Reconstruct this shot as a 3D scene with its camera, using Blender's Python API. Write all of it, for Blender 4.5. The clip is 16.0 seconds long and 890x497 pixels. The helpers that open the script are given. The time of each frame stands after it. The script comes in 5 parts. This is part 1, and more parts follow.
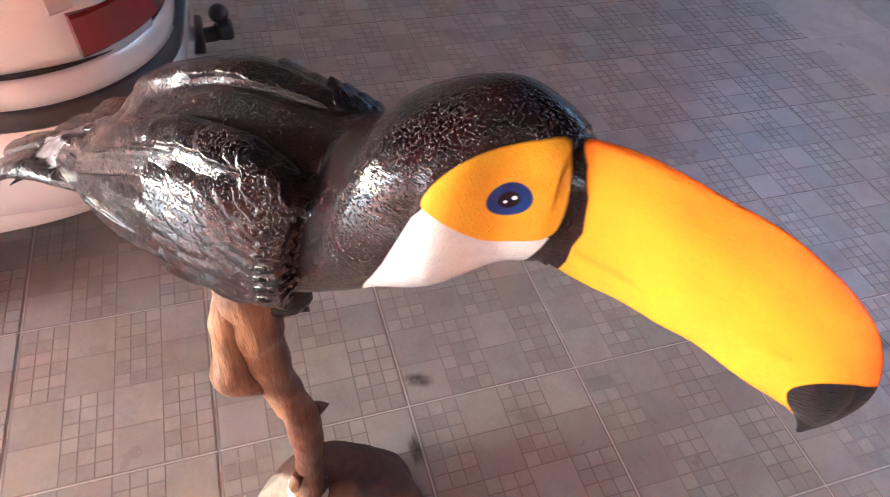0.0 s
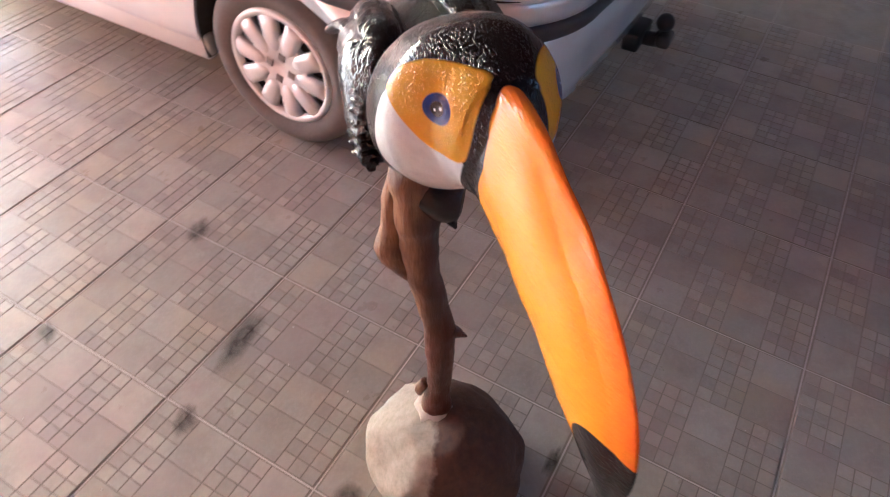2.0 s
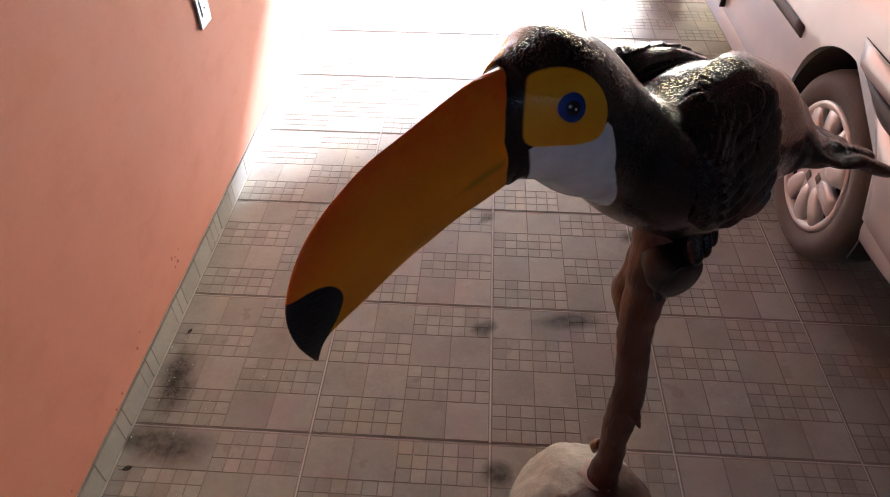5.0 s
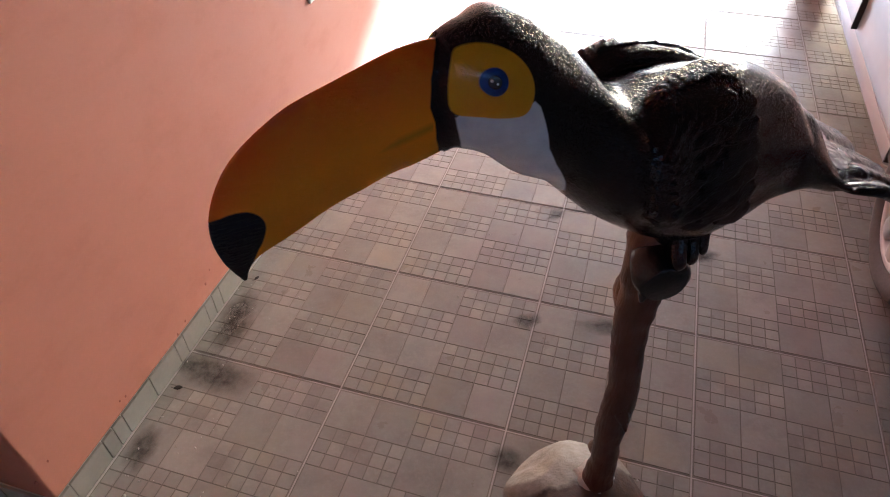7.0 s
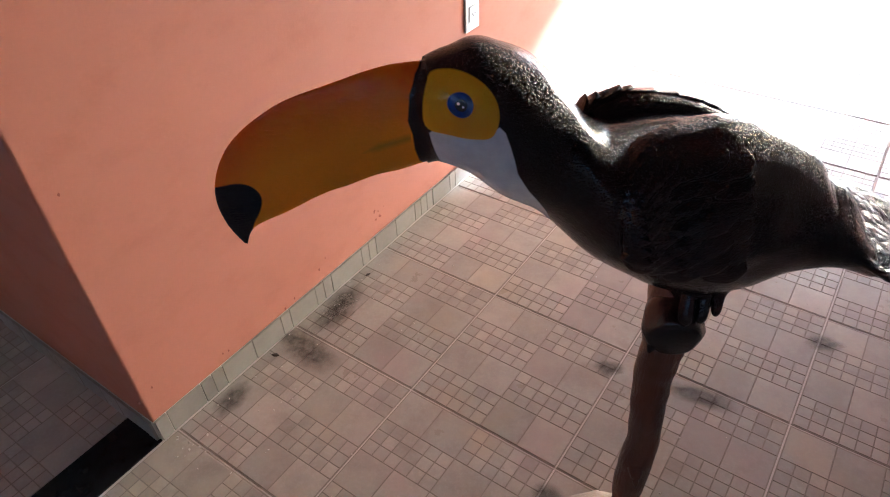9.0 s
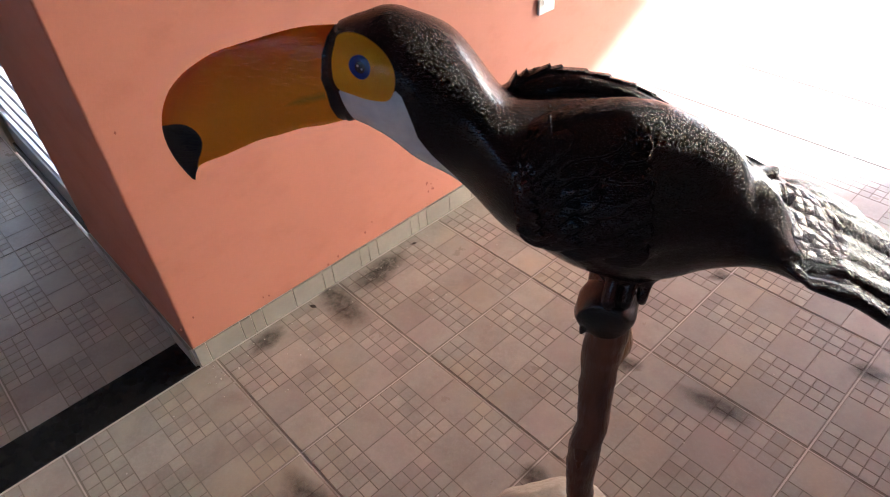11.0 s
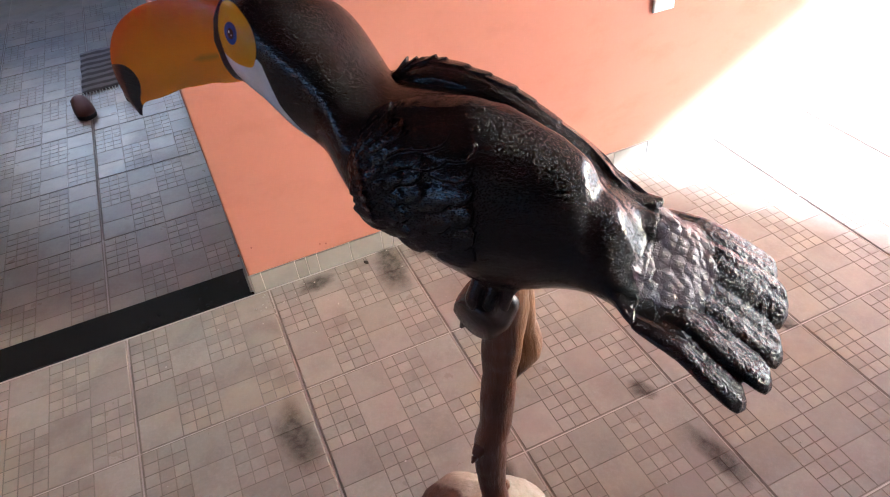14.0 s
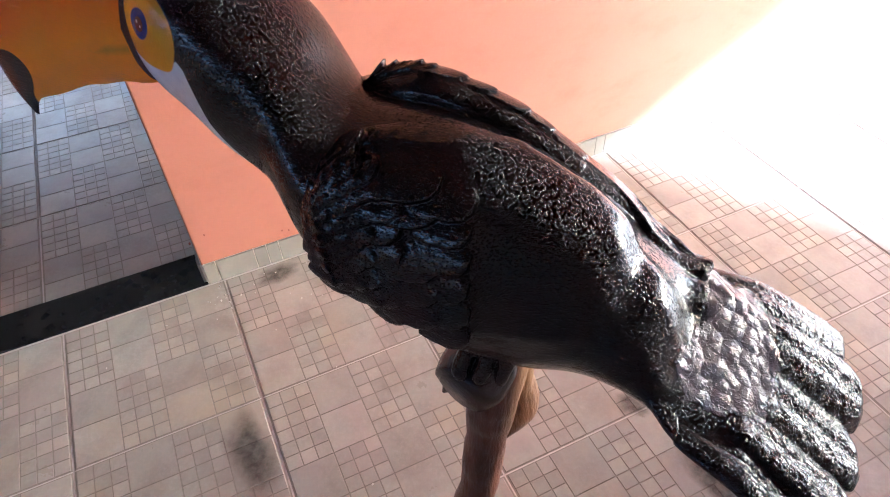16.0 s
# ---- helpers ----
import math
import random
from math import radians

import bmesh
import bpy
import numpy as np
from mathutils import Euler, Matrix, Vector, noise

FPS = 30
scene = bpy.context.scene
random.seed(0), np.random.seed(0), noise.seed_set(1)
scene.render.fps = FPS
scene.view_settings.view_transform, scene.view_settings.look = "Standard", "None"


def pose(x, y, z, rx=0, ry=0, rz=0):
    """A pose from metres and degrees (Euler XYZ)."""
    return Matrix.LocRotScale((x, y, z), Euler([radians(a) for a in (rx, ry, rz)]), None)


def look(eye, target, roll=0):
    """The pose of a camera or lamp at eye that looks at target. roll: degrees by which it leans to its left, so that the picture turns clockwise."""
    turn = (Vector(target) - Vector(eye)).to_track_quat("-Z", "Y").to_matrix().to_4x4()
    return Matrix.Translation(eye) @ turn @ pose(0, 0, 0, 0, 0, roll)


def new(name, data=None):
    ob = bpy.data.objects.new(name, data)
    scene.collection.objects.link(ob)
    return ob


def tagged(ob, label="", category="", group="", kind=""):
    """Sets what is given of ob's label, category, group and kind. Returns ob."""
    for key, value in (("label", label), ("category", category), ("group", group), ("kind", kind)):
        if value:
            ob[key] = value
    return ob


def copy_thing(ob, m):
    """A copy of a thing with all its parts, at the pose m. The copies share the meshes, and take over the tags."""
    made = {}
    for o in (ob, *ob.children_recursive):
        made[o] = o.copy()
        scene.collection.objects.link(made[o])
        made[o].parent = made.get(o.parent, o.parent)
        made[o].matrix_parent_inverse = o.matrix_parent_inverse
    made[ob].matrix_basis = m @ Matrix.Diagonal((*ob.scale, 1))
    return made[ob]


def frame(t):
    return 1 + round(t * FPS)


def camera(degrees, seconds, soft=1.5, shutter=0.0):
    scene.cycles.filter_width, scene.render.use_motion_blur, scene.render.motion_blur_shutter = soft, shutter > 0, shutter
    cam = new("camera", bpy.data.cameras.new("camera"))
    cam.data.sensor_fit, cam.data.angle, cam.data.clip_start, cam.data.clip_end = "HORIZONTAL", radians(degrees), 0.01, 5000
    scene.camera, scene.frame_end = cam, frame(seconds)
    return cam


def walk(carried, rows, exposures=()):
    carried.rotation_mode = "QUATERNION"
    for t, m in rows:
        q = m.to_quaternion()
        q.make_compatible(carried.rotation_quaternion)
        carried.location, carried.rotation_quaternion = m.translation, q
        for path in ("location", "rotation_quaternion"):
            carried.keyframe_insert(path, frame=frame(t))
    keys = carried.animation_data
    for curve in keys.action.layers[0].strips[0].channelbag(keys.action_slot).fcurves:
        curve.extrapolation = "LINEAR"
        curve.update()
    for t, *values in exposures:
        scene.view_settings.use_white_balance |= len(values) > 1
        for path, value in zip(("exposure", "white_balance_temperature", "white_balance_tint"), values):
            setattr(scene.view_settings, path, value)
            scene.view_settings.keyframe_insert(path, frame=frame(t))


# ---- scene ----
cam = camera(67.5, 16.0, soft=1.0, shutter=0.22)
PATH = [
    (0, (0.577, 0.261, 1.469), (1.834, -0.24, -0.004), 6.4),
    (0.2, (0.553, 0.213, 1.478), (1.834, -0.159, -0.012), 5.0),
    (0.5, (0.526, 0.157, 1.476), (1.823, -0.098, -0.024), 4.0),
    (0.8, (0.518, 0.11, 1.469), (1.829, -0.026, -0.035), 3.3),
    (1, (0.526, 0.087, 1.467), (1.858, 0.062, -0.024), 2.3),
    (1.5, (0.535, 0.035, 1.457), (1.865, 0.277, -0.016), 3.2),
    (2, (0.507, -0.083, 1.471), (1.689, 0.566, -0.006), 1.7),
    (2.2, (0.512, -0.141, 1.463), (1.595, 0.608, -0.042), 2.7),
    (2.5, (0.5, -0.219, 1.465), (1.472, 0.719, -0.01), -0.2),
    (3, (0.505, -0.287, 1.479), (1.303, 0.879, 0.063), 0.8),
    (3.5, (0.566, -0.322, 1.467), (1.206, 0.936, 0.05), 4.5),
    (4, (0.648, -0.37, 1.477), (0.99, 1.021, 0.082), -0.0),
    (4.2, (0.704, -0.405, 1.478), (0.882, 1.026, 0.092), -1.9),
    (6.5, (0.941, -0.439, 1.479), (0.67, 1.003, 0.12), 0.8),
    (7, (1.024, -0.457, 1.484), (0.597, 0.934, 0.111), -0.7),
    (7.5, (1.106, -0.482, 1.492), (0.523, 0.876, 0.144), -0.2),
    (8, (1.15, -0.482, 1.497), (0.447, 0.876, 0.208), -1.3),
    (10.5, (1.416, -0.329, 1.505), (0.296, 0.679, 0.189), -3.9),
    (11, (1.464, -0.321, 1.5), (0.31, 0.663, 0.196), -4.5),
    (11.5, (1.486, -0.268, 1.486), (0.332, 0.684, 0.159), -3.1),
    (12, (1.524, -0.192, 1.496), (0.291, 0.702, 0.199), -3.7),
    (12.5, (1.615, -0.112, 1.505), (0.289, 0.58, 0.176), -7.5),
    (13, (1.734, -0.069, 1.494), (0.338, 0.434, 0.153), -6.1),
    (13.5, (1.757, -0.04, 1.508), (0.314, 0.461, 0.216), -8.2),
    (14, (1.703, -0.01, 1.493), (0.291, 0.52, 0.18), -5.8),
    (14.5, (1.622, 0.031, 1.483), (0.259, 0.631, 0.147), -3.7),
    (15, (1.573, 0.056, 1.47), (0.219, 0.653, 0.126), -2.4),
    (15.5, (1.524, 0.065, 1.454), (0.185, 0.637, 0.083), -2.3),
    (16, (1.501, 0.063, 1.446), (0.206, 0.628, 0.031), -2.4),
]
EXPOSURES = [(0, 5.02, 4950, 6), (0.6, 4.72, 4900, 6), (1.5, 4.48, 4800, 5), (2, 4.30, 4800, 6), (3, 3.50, 5350, 8), (3.5, 3.38, 5320, 8), (4.2, 2.96, 5300, 8), (6.5, 3.20, 4900, 8), (8.2, 3.50, 4950, 8), (10.5, 3.73, 5100, 8), (12, 3.83, 5050, 8), (12.5, 3.82, 5050, 8), (13, 4.16, 4950, 7), (14, 4.21, 4900, 7), (15, 3.98, 4780, 7), (15.5, 3.98, 4760, 7), (16, 4.52, 4740, 7)]
walk(cam, [(t, look(eye, target, roll)) for t, eye, target, roll in PATH], EXPOSURES)

# ---- world and sun ----
# The sun stands low over the open front of the carport and slightly to the car's side.
SUN_WAY = Vector((-0.45, -0.985, -0.365)).normalized()
world = bpy.data.worlds.new("sky")
scene.world = world
world.use_nodes = True
wn = world.node_tree.nodes
sky = wn.new("ShaderNodeTexSky")
sky.sky_type = "NISHITA"
sky.sun_disc = False
sky.sun_elevation = math.asin(-SUN_WAY.z)
sky.sun_rotation = math.atan2(-SUN_WAY.x, -SUN_WAY.y)
sky.air_density, sky.dust_density = 1.0, 2.4
world.node_tree.links.new(sky.outputs[0], wn["Background"].inputs[0])
wn["Background"].inputs[1].default_value = 0.15
sun = new("sun", bpy.data.lights.new("sun", "SUN"))
sun.data.energy, sun.data.angle, sun.data.color = 3.2, radians(1.2), (1.0, 0.97, 0.93)
sun.matrix_world = look((0, 20, 12), Vector((0, 20, 12)) + SUN_WAY)


# ---- materials ----
def nodes_of(name):
    m = bpy.data.materials.new(name)
    m.use_nodes = True
    nt = m.node_tree
    return m, nt, nt.nodes["Principled BSDF"]


def node(nt, kind, **props):
    n = nt.nodes.new(kind)
    for key, value in props.items():
        if key == "operation":
            n.operation = value
        elif key == "data_type":
            n.data_type = value
        elif key == "blend_type":
            n.blend_type = value
        elif key == "attribute_name":
            n.attribute_name = value
        elif key == "feature":
            n.feature = value
    return n


def wire(nt, a, b):
    nt.links.new(a, b)


def coords(nt, scale=(1, 1, 1)):
    tc, mp = node(nt, "ShaderNodeTexCoord"), node(nt, "ShaderNodeMapping")
    mp.inputs["Scale"].default_value = scale
    wire(nt, tc.outputs["Object"], mp.inputs["Vector"])
    return mp.outputs[0]


def noise_of(nt, vec, scale, detail=4.0, rough=0.55):
    n = node(nt, "ShaderNodeTexNoise")
    n.inputs["Scale"].default_value, n.inputs["Detail"].default_value, n.inputs["Roughness"].default_value = scale, detail, rough
    wire(nt, vec, n.inputs["Vector"])
    return n.outputs["Fac"]


def ramp(nt, value, low, high, a=0.0, b=1.0):
    n = node(nt, "ShaderNodeMapRange")
    for k, v in zip(("From Min", "From Max", "To Min", "To Max"), (low, high, a, b)):
        n.inputs[k].default_value = v
    wire(nt, value, n.inputs["Value"])
    return n.outputs[0]


def mix(nt, fac, a, b, blend="MIX"):
    n = node(nt, "ShaderNodeMix", data_type="RGBA", blend_type=blend)
    for socket, value in ((n.inputs[0], fac), (n.inputs[6], a), (n.inputs[7], b)):
        if isinstance(value, (int, float)):
            socket.default_value = value
        elif isinstance(value, tuple):
            socket.default_value = (*value[:3], 1)
        else:
            wire(nt, value, socket)
    return n.outputs[2]


def bump(nt, height, bsdf, strength, distance):
    n = node(nt, "ShaderNodeBump")
    n.inputs["Strength"].default_value, n.inputs["Distance"].default_value = strength, distance
    wire(nt, height, n.inputs["Height"])
    wire(nt, n.outputs[0], bsdf.inputs["Normal"])


def surface(name, colour, other, rough=0.5, rough_var=0.1, metal=0.0, coarse=6.0, fine=60.0, bump_m=0.0008, bump_s=0.5, scale=(1, 1, 1), coat=0.0, per_piece=0.0):
    """A painted, fired or sawn surface: two tones mottled at two scales, uneven gloss, fine relief."""
    m, nt, b = nodes_of(name)
    vec = coords(nt, scale)
    big, small = noise_of(nt, vec, coarse), noise_of(nt, vec, fine, 6.0, 0.65)
    tone = mix(nt, ramp(nt, big, 0.3, 0.7), colour, other)
    tone = mix(nt, ramp(nt, small, 0.25, 0.8, 0.0, 0.35), tone, tuple(c * 0.72 for c in colour))
    if per_piece:
        info = node(nt, "ShaderNodeObjectInfo")
        hsv = node(nt, "ShaderNodeHueSaturation")
        wire(nt, ramp(nt, info.outputs["Random"], 0, 1, 1 - per_piece, 1 + per_piece), hsv.inputs["Value"])
        wire(nt, tone, hsv.inputs["Color"])
        tone = hsv.outputs[0]
    wire(nt, tone, b.inputs["Base Color"])
    wire(nt, ramp(nt, small, 0.2, 0.8, max(rough - rough_var, 0.02), rough + rough_var), b.inputs["Roughness"])
    b.inputs["Metallic"].default_value = metal
    b.inputs["Coat Weight"].default_value = coat
    b.inputs["Coat Roughness"].default_value = 0.06
    if bump_m:
        bump(nt, small, b, bump_s, bump_m)
    return m


M = {}


def wall_material():
    """Matt orange wall paint with broad rubbed clouds, drips of old grime near the floor and roller texture."""
    m, nt, b = nodes_of("orange_wall_paint")
    vec = coords(nt)
    cloud, rub, fine = noise_of(nt, vec, 1.6, 3), noise_of(nt, coords(nt, (1, 1, 1.8)), 5.5, 5, 0.65), noise_of(nt, vec, 90, 5, 0.65)
    tone = mix(nt, ramp(nt, cloud, 0.3, 0.7), (0.48, 0.19, 0.125), (0.44, 0.168, 0.108))
    tone = mix(nt, ramp(nt, rub, 0.52, 0.75, 0, 0.5), tone, (0.39, 0.14, 0.088))
    tone = mix(nt, ramp(nt, fine, 0.55, 0.8, 0, 0.25), tone, (0.52, 0.23, 0.16))
    wire(nt, tone, b.inputs["Base Color"])
    wire(nt, ramp(nt, rub, 0.3, 0.7, 0.66, 0.82), b.inputs["Roughness"])
    bump(nt, fine, b, 0.5, 0.0009)
    return m


M["wall"] = wall_material()
M["chip"] = surface("bared_red_undercoat", (0.26, 0.07, 0.045), (0.34, 0.12, 0.08), 0.85, 0.1)
M["leaf"] = surface("dry_dark_leaf", (0.05, 0.035, 0.022), (0.035, 0.025, 0.016), 0.8, 0.1, coarse=60, fine=300)
M["wall_dark"] = surface("grey_brown_plaster", (0.42, 0.38, 0.335), (0.36, 0.32, 0.28), 0.7, 0.1, coarse=2.0, fine=40)
M["wall_white"] = surface("cream_wall_paint", (0.62, 0.56, 0.48), (0.55, 0.5, 0.43), 0.6, 0.1, coarse=2.0, fine=40)
M["ceiling"] = surface("ceiling_boards", (0.16, 0.09, 0.07), (0.11, 0.062, 0.048), 0.7, 0.1, coarse=1.5, fine=40)
M["groove"] = surface("groove_dirt", (0.235, 0.194, 0.155), (0.39, 0.33, 0.275), 0.8, 0.1, coarse=2.2, fine=60)
M["grout"] = surface("tile_grout", (0.72, 0.66, 0.58), (0.50, 0.44, 0.39), 0.85, 0.1, coarse=3, fine=90)
M["skirting"] = surface("grey_skirting_tile", (0.32, 0.292, 0.258), (0.26, 0.238, 0.212), 0.35, 0.1, coarse=9, fine=80, per_piece=0.08)
M["granite"] = surface("black_granite", (0.006, 0.006, 0.007), (0.011, 0.011, 0.012), 0.14, 0.05, coarse=30, fine=220, bump_m=0.0)
M["granite"].node_tree.nodes["Principled BSDF"].inputs["Specular IOR Level"].default_value = 0.2
M["concrete"] = surface("pale_concrete", (0.5, 0.47, 0.43), (0.42, 0.4, 0.37), 0.85, 0.1, coarse=0.7, fine=30)
M["plastic_white"] = surface("white_plastic", (0.75, 0.74, 0.7), (0.7, 0.69, 0.66), 0.35, 0.05, coarse=20, fine=150, bump_m=0.0)
M["plastic_dark"] = surface("dark_socket_holes", (0.02, 0.02, 0.02), (0.03, 0.03, 0.03), 0.5, 0.1, bump_m=0.0)
M["paint"] = surface("silver_car_paint", (0.70, 0.72, 0.70), (0.65, 0.67, 0.65), 0.20, 0.03, 0.3, coarse=1.5, fine=6, bump_m=0.0, coat=0.6)
M["trim"] = surface("dark_rubber_trim", (0.035, 0.033, 0.032), (0.05, 0.047, 0.045), 0.5, 0.12, coarse=8, fine=120, bump_m=0.0003)
M["tyre"] = surface("dusty_tyre_rubber", (0.10, 0.09, 0.08), (0.155, 0.14, 0.125), 0.8, 0.1, coarse=7, fine=90, bump_m=0.001)
M["hubcap"] = surface("pale_hubcap_plastic", (0.78, 0.78, 0.76), (0.64, 0.63, 0.60), 0.38, 0.1, 0.25, coarse=7, fine=70, bump_m=0.0003)
M["well"] = surface("black_wheel_well", (0.012, 0.011, 0.01), (0.02, 0.018, 0.016), 0.8, 0.1)
M["lamp_red"] = surface("red_lamp_lens", (0.24, 0.004, 0.005), (0.18, 0.003, 0.004), 0.12, 0.03, coarse=4, fine=100, bump_m=0.0, coat=0.8)
M["lamp_pale"] = surface("clear_lamp_lens", (0.55, 0.47, 0.40), (0.48, 0.40, 0.34), 0.12, 0.03, bump_m=0.0, coat=0.8)
M["glass"] = surface("tinted_car_glass", (0.01, 0.012, 0.012), (0.014, 0.016, 0.016), 0.05, 0.01, coarse=2, fine=30, bump_m=0.0)
M["chrome"] = surface("dull_steel", (0.45, 0.44, 0.42), (0.38, 0.37, 0.35), 0.3, 0.08, 1.0, bump_m=0.0)
M["black_steel"] = surface("black_steel", (0.012, 0.012, 0.012), (0.022, 0.02, 0.019), 0.45, 0.1, coarse=12, fine=90)
M["grey_steel"] = surface("grey_painted_steel", (0.34, 0.35, 0.36), (0.28, 0.29, 0.3), 0.4, 0.1, coarse=5, fine=60)
M["clog"] = surface("brown_leather", (0.16, 0.05, 0.028), (0.11, 0.034, 0.02), 0.45, 0.1, coarse=20, fine=150)
M["clog_dark"] = surface("dark_lining", (0.015, 0.012, 0.011), (0.025, 0.02, 0.018), 0.8, 0.1)


def stone_material():
    """Buff stone with grit and pits. One half is brown, partly its shade painted in."""
    m, nt, b = nodes_of("buff_stone")
    vec = coords(nt)
    side = node(nt, "ShaderNodeVectorMath", operation="DOT_PRODUCT")
    side.inputs[1].default_value = (-0.5, 0.8, 0.1)
    wire(nt, vec, side.inputs[0])
    big, small, pit = noise_of(nt, vec, 11, 5, 0.6), noise_of(nt, vec, 60, 6, 0.7), noise_of(nt, vec, 160, 4, 0.7)
    line = node(nt, "ShaderNodeMath", operation="ADD")
    wire(nt, side.outputs["Value"], line.inputs[0])
    wire(nt, ramp(nt, big, 0, 1, -0.06, 0.01), line.inputs[1])
    pale = mix(nt, ramp(nt, small, 0.35, 0.7), (0.36, 0.30, 0.23), (0.26, 0.21, 0.15))
    shaded_brown = mix(nt, ramp(nt, small, 0.3, 0.7), (0.10, 0.042, 0.019), (0.05, 0.022, 0.012))
    tone = mix(nt, ramp(nt, line.outputs[0], -0.004, 0.008), shaded_brown, pale)
    wire(nt, mix(nt, ramp(nt, pit, 0.6, 0.8, 0, 0.5), tone, (0.09, 0.065, 0.045)), b.inputs["Base Color"])
    b.inputs["Roughness"].default_value = 0.7
    bump(nt, small, b, 0.7, 0.004)
    return m


M["stone"] = stone_material()
M["plaster"] = surface("white_filler", (0.6, 0.52, 0.42), (0.5, 0.42, 0.33), 0.8, 0.1, coarse=40, fine=160, bump_m=0.003)
M["debris"] = surface("pale_crumbs", (0.7, 0.66, 0.58), (0.6, 0.55, 0.48), 0.8, 0.1)


def attr(nt, name):
    return node(nt, "ShaderNodeAttribute", attribute_name=name).outputs["Fac"]


def tile_material():
    """Glazed floor tile: taupe with rosy and grey clouds that run across the joints, small dark stains, soft shine."""
    m, nt, b = nodes_of("taupe_floor_tile")
    geo = node(nt, "ShaderNodeNewGeometry")
    vec = geo.outputs["Position"]
    big, mid, small = noise_of(nt, vec, 1.7, 3), noise_of(nt, vec, 9, 5, 0.6), noise_of(nt, vec, 85, 5, 0.7)
    tone = mix(nt, ramp(nt, big, 0.35, 0.65), (0.43, 0.376, 0.305), (0.375, 0.344, 0.290))
    tone = mix(nt, ramp(nt, mid, 0.42, 0.72, 0, 0.7), tone, (0.29, 0.242, 0.195))
    tone = mix(nt, ramp(nt, small, 0.45, 0.75, 0, 0.5), tone, (0.50, 0.435, 0.368))
    blot = noise_of(nt, vec, 4.2, 6, 0.65)
    tone = mix(nt, ramp(nt, blot, 0.5, 0.72, 0, 0.6), tone, (0.255, 0.195, 0.155))
    tint = noise_of(nt, vec, 3.3, 3, 0.6)
    tone = mix(nt, ramp(nt, tint, 0.52, 0.68, 0, 0.65), tone, (0.43, 0.350, 0.240))
    tone = mix(nt, ramp(nt, tint, 0.48, 0.34, 0, 0.6), tone, (0.40, 0.314, 0.275))
    isl = ramp(nt, geo.outputs["Random Per Island"], 0, 1, 0.85, 1.08)
    info = node(nt, "ShaderNodeObjectInfo")
    per = node(nt, "ShaderNodeMath", operation="MULTIPLY")
    wire(nt, isl, per.inputs[0])
    wire(nt, ramp(nt, info.outputs["Random"], 0, 1, 0.95, 1.05), per.inputs[1])
    hsv = node(nt, "ShaderNodeHueSaturation")
    wire(nt, per.outputs[0], hsv.inputs["Value"])
    wire(nt, tone, hsv.inputs["Color"])
    wire(nt, hsv.outputs[0], b.inputs["Base Color"])
    wire(nt, ramp(nt, mid, 0.3, 0.75, 0.26, 0.44), b.inputs["Roughness"])
    b.inputs["Specular IOR Level"].default_value = 0.6
    bump(nt, small, b, 0.35, 0.0006)
    return m


M["tile"] = tile_material()


def stain_material():
    """A damp mark that thins out towards its rim."""
    m, nt, b = nodes_of("damp_stain")
    n = noise_of(nt, coords(nt), 45, 5, 0.6)
    b.inputs["Base Color"].default_value = (0.075, 0.066, 0.058, 1)
    b.inputs["Roughness"].default_value = 0.35
    thin = node(nt, "ShaderNodeMath", operation="MULTIPLY")
    wire(nt, ramp(nt, attr(nt, "fade"), 0.0, 0.6, 0.0, 0.72), thin.inputs[0])
    wire(nt, ramp(nt, n, 0.25, 0.65, 0.45, 1.0), thin.inputs[1])
    wire(nt, thin.outputs[0], b.inputs["Alpha"])
    return m


M["stain"] = stain_material()


def wood_material():
    """Stripped driftwood: honey tan with darker long streaks, old grazes and a satin varnish."""
    m, nt, b = nodes_of("stripped_branch_wood")
    vec = coords(nt, (1, 1, 0.16))
    streak, blotch, fine = noise_of(nt, vec, 38, 6, 0.65), noise_of(nt, coords(nt), 9, 4), noise_of(nt, vec, 150, 5, 0.7)
    tone = mix(nt, ramp(nt, streak, 0.32, 0.68), (0.36, 0.20, 0.095), (0.17, 0.080, 0.036))
    tone = mix(nt, ramp(nt, blotch, 0.45, 0.62, 0, 0.8), tone, (0.085, 0.036, 0.017))
    tone = mix(nt, ramp(nt, fine, 0.55, 0.8, 0, 0.6), tone, (0.06, 0.026, 0.013))
    # darker and redder on the side towards +x and -y
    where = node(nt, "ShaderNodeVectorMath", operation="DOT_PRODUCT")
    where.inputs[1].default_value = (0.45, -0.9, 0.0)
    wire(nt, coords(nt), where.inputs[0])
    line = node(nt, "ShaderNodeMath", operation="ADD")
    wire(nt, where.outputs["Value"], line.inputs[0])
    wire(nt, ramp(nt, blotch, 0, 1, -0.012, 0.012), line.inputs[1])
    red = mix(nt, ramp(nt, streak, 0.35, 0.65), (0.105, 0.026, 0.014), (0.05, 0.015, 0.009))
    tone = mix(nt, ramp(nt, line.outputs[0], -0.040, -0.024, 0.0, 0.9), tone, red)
    wire(nt, tone, b.inputs["Base Color"])
    wire(nt, ramp(nt, fine, 0.3, 0.7, 0.28, 0.5), b.inputs["Roughness"])
    add = node(nt, "ShaderNodeMath", operation="ADD")
    wire(nt, streak, add.inputs[0])
    wire(nt, fine, add.inputs[1])
    bump(nt, add.outputs[0], b, 0.9, 0.003)
    return m


M["wood"] = wood_material()


def edge(nt, value, soft=0.0012):
    return ramp(nt, value, -soft, soft)


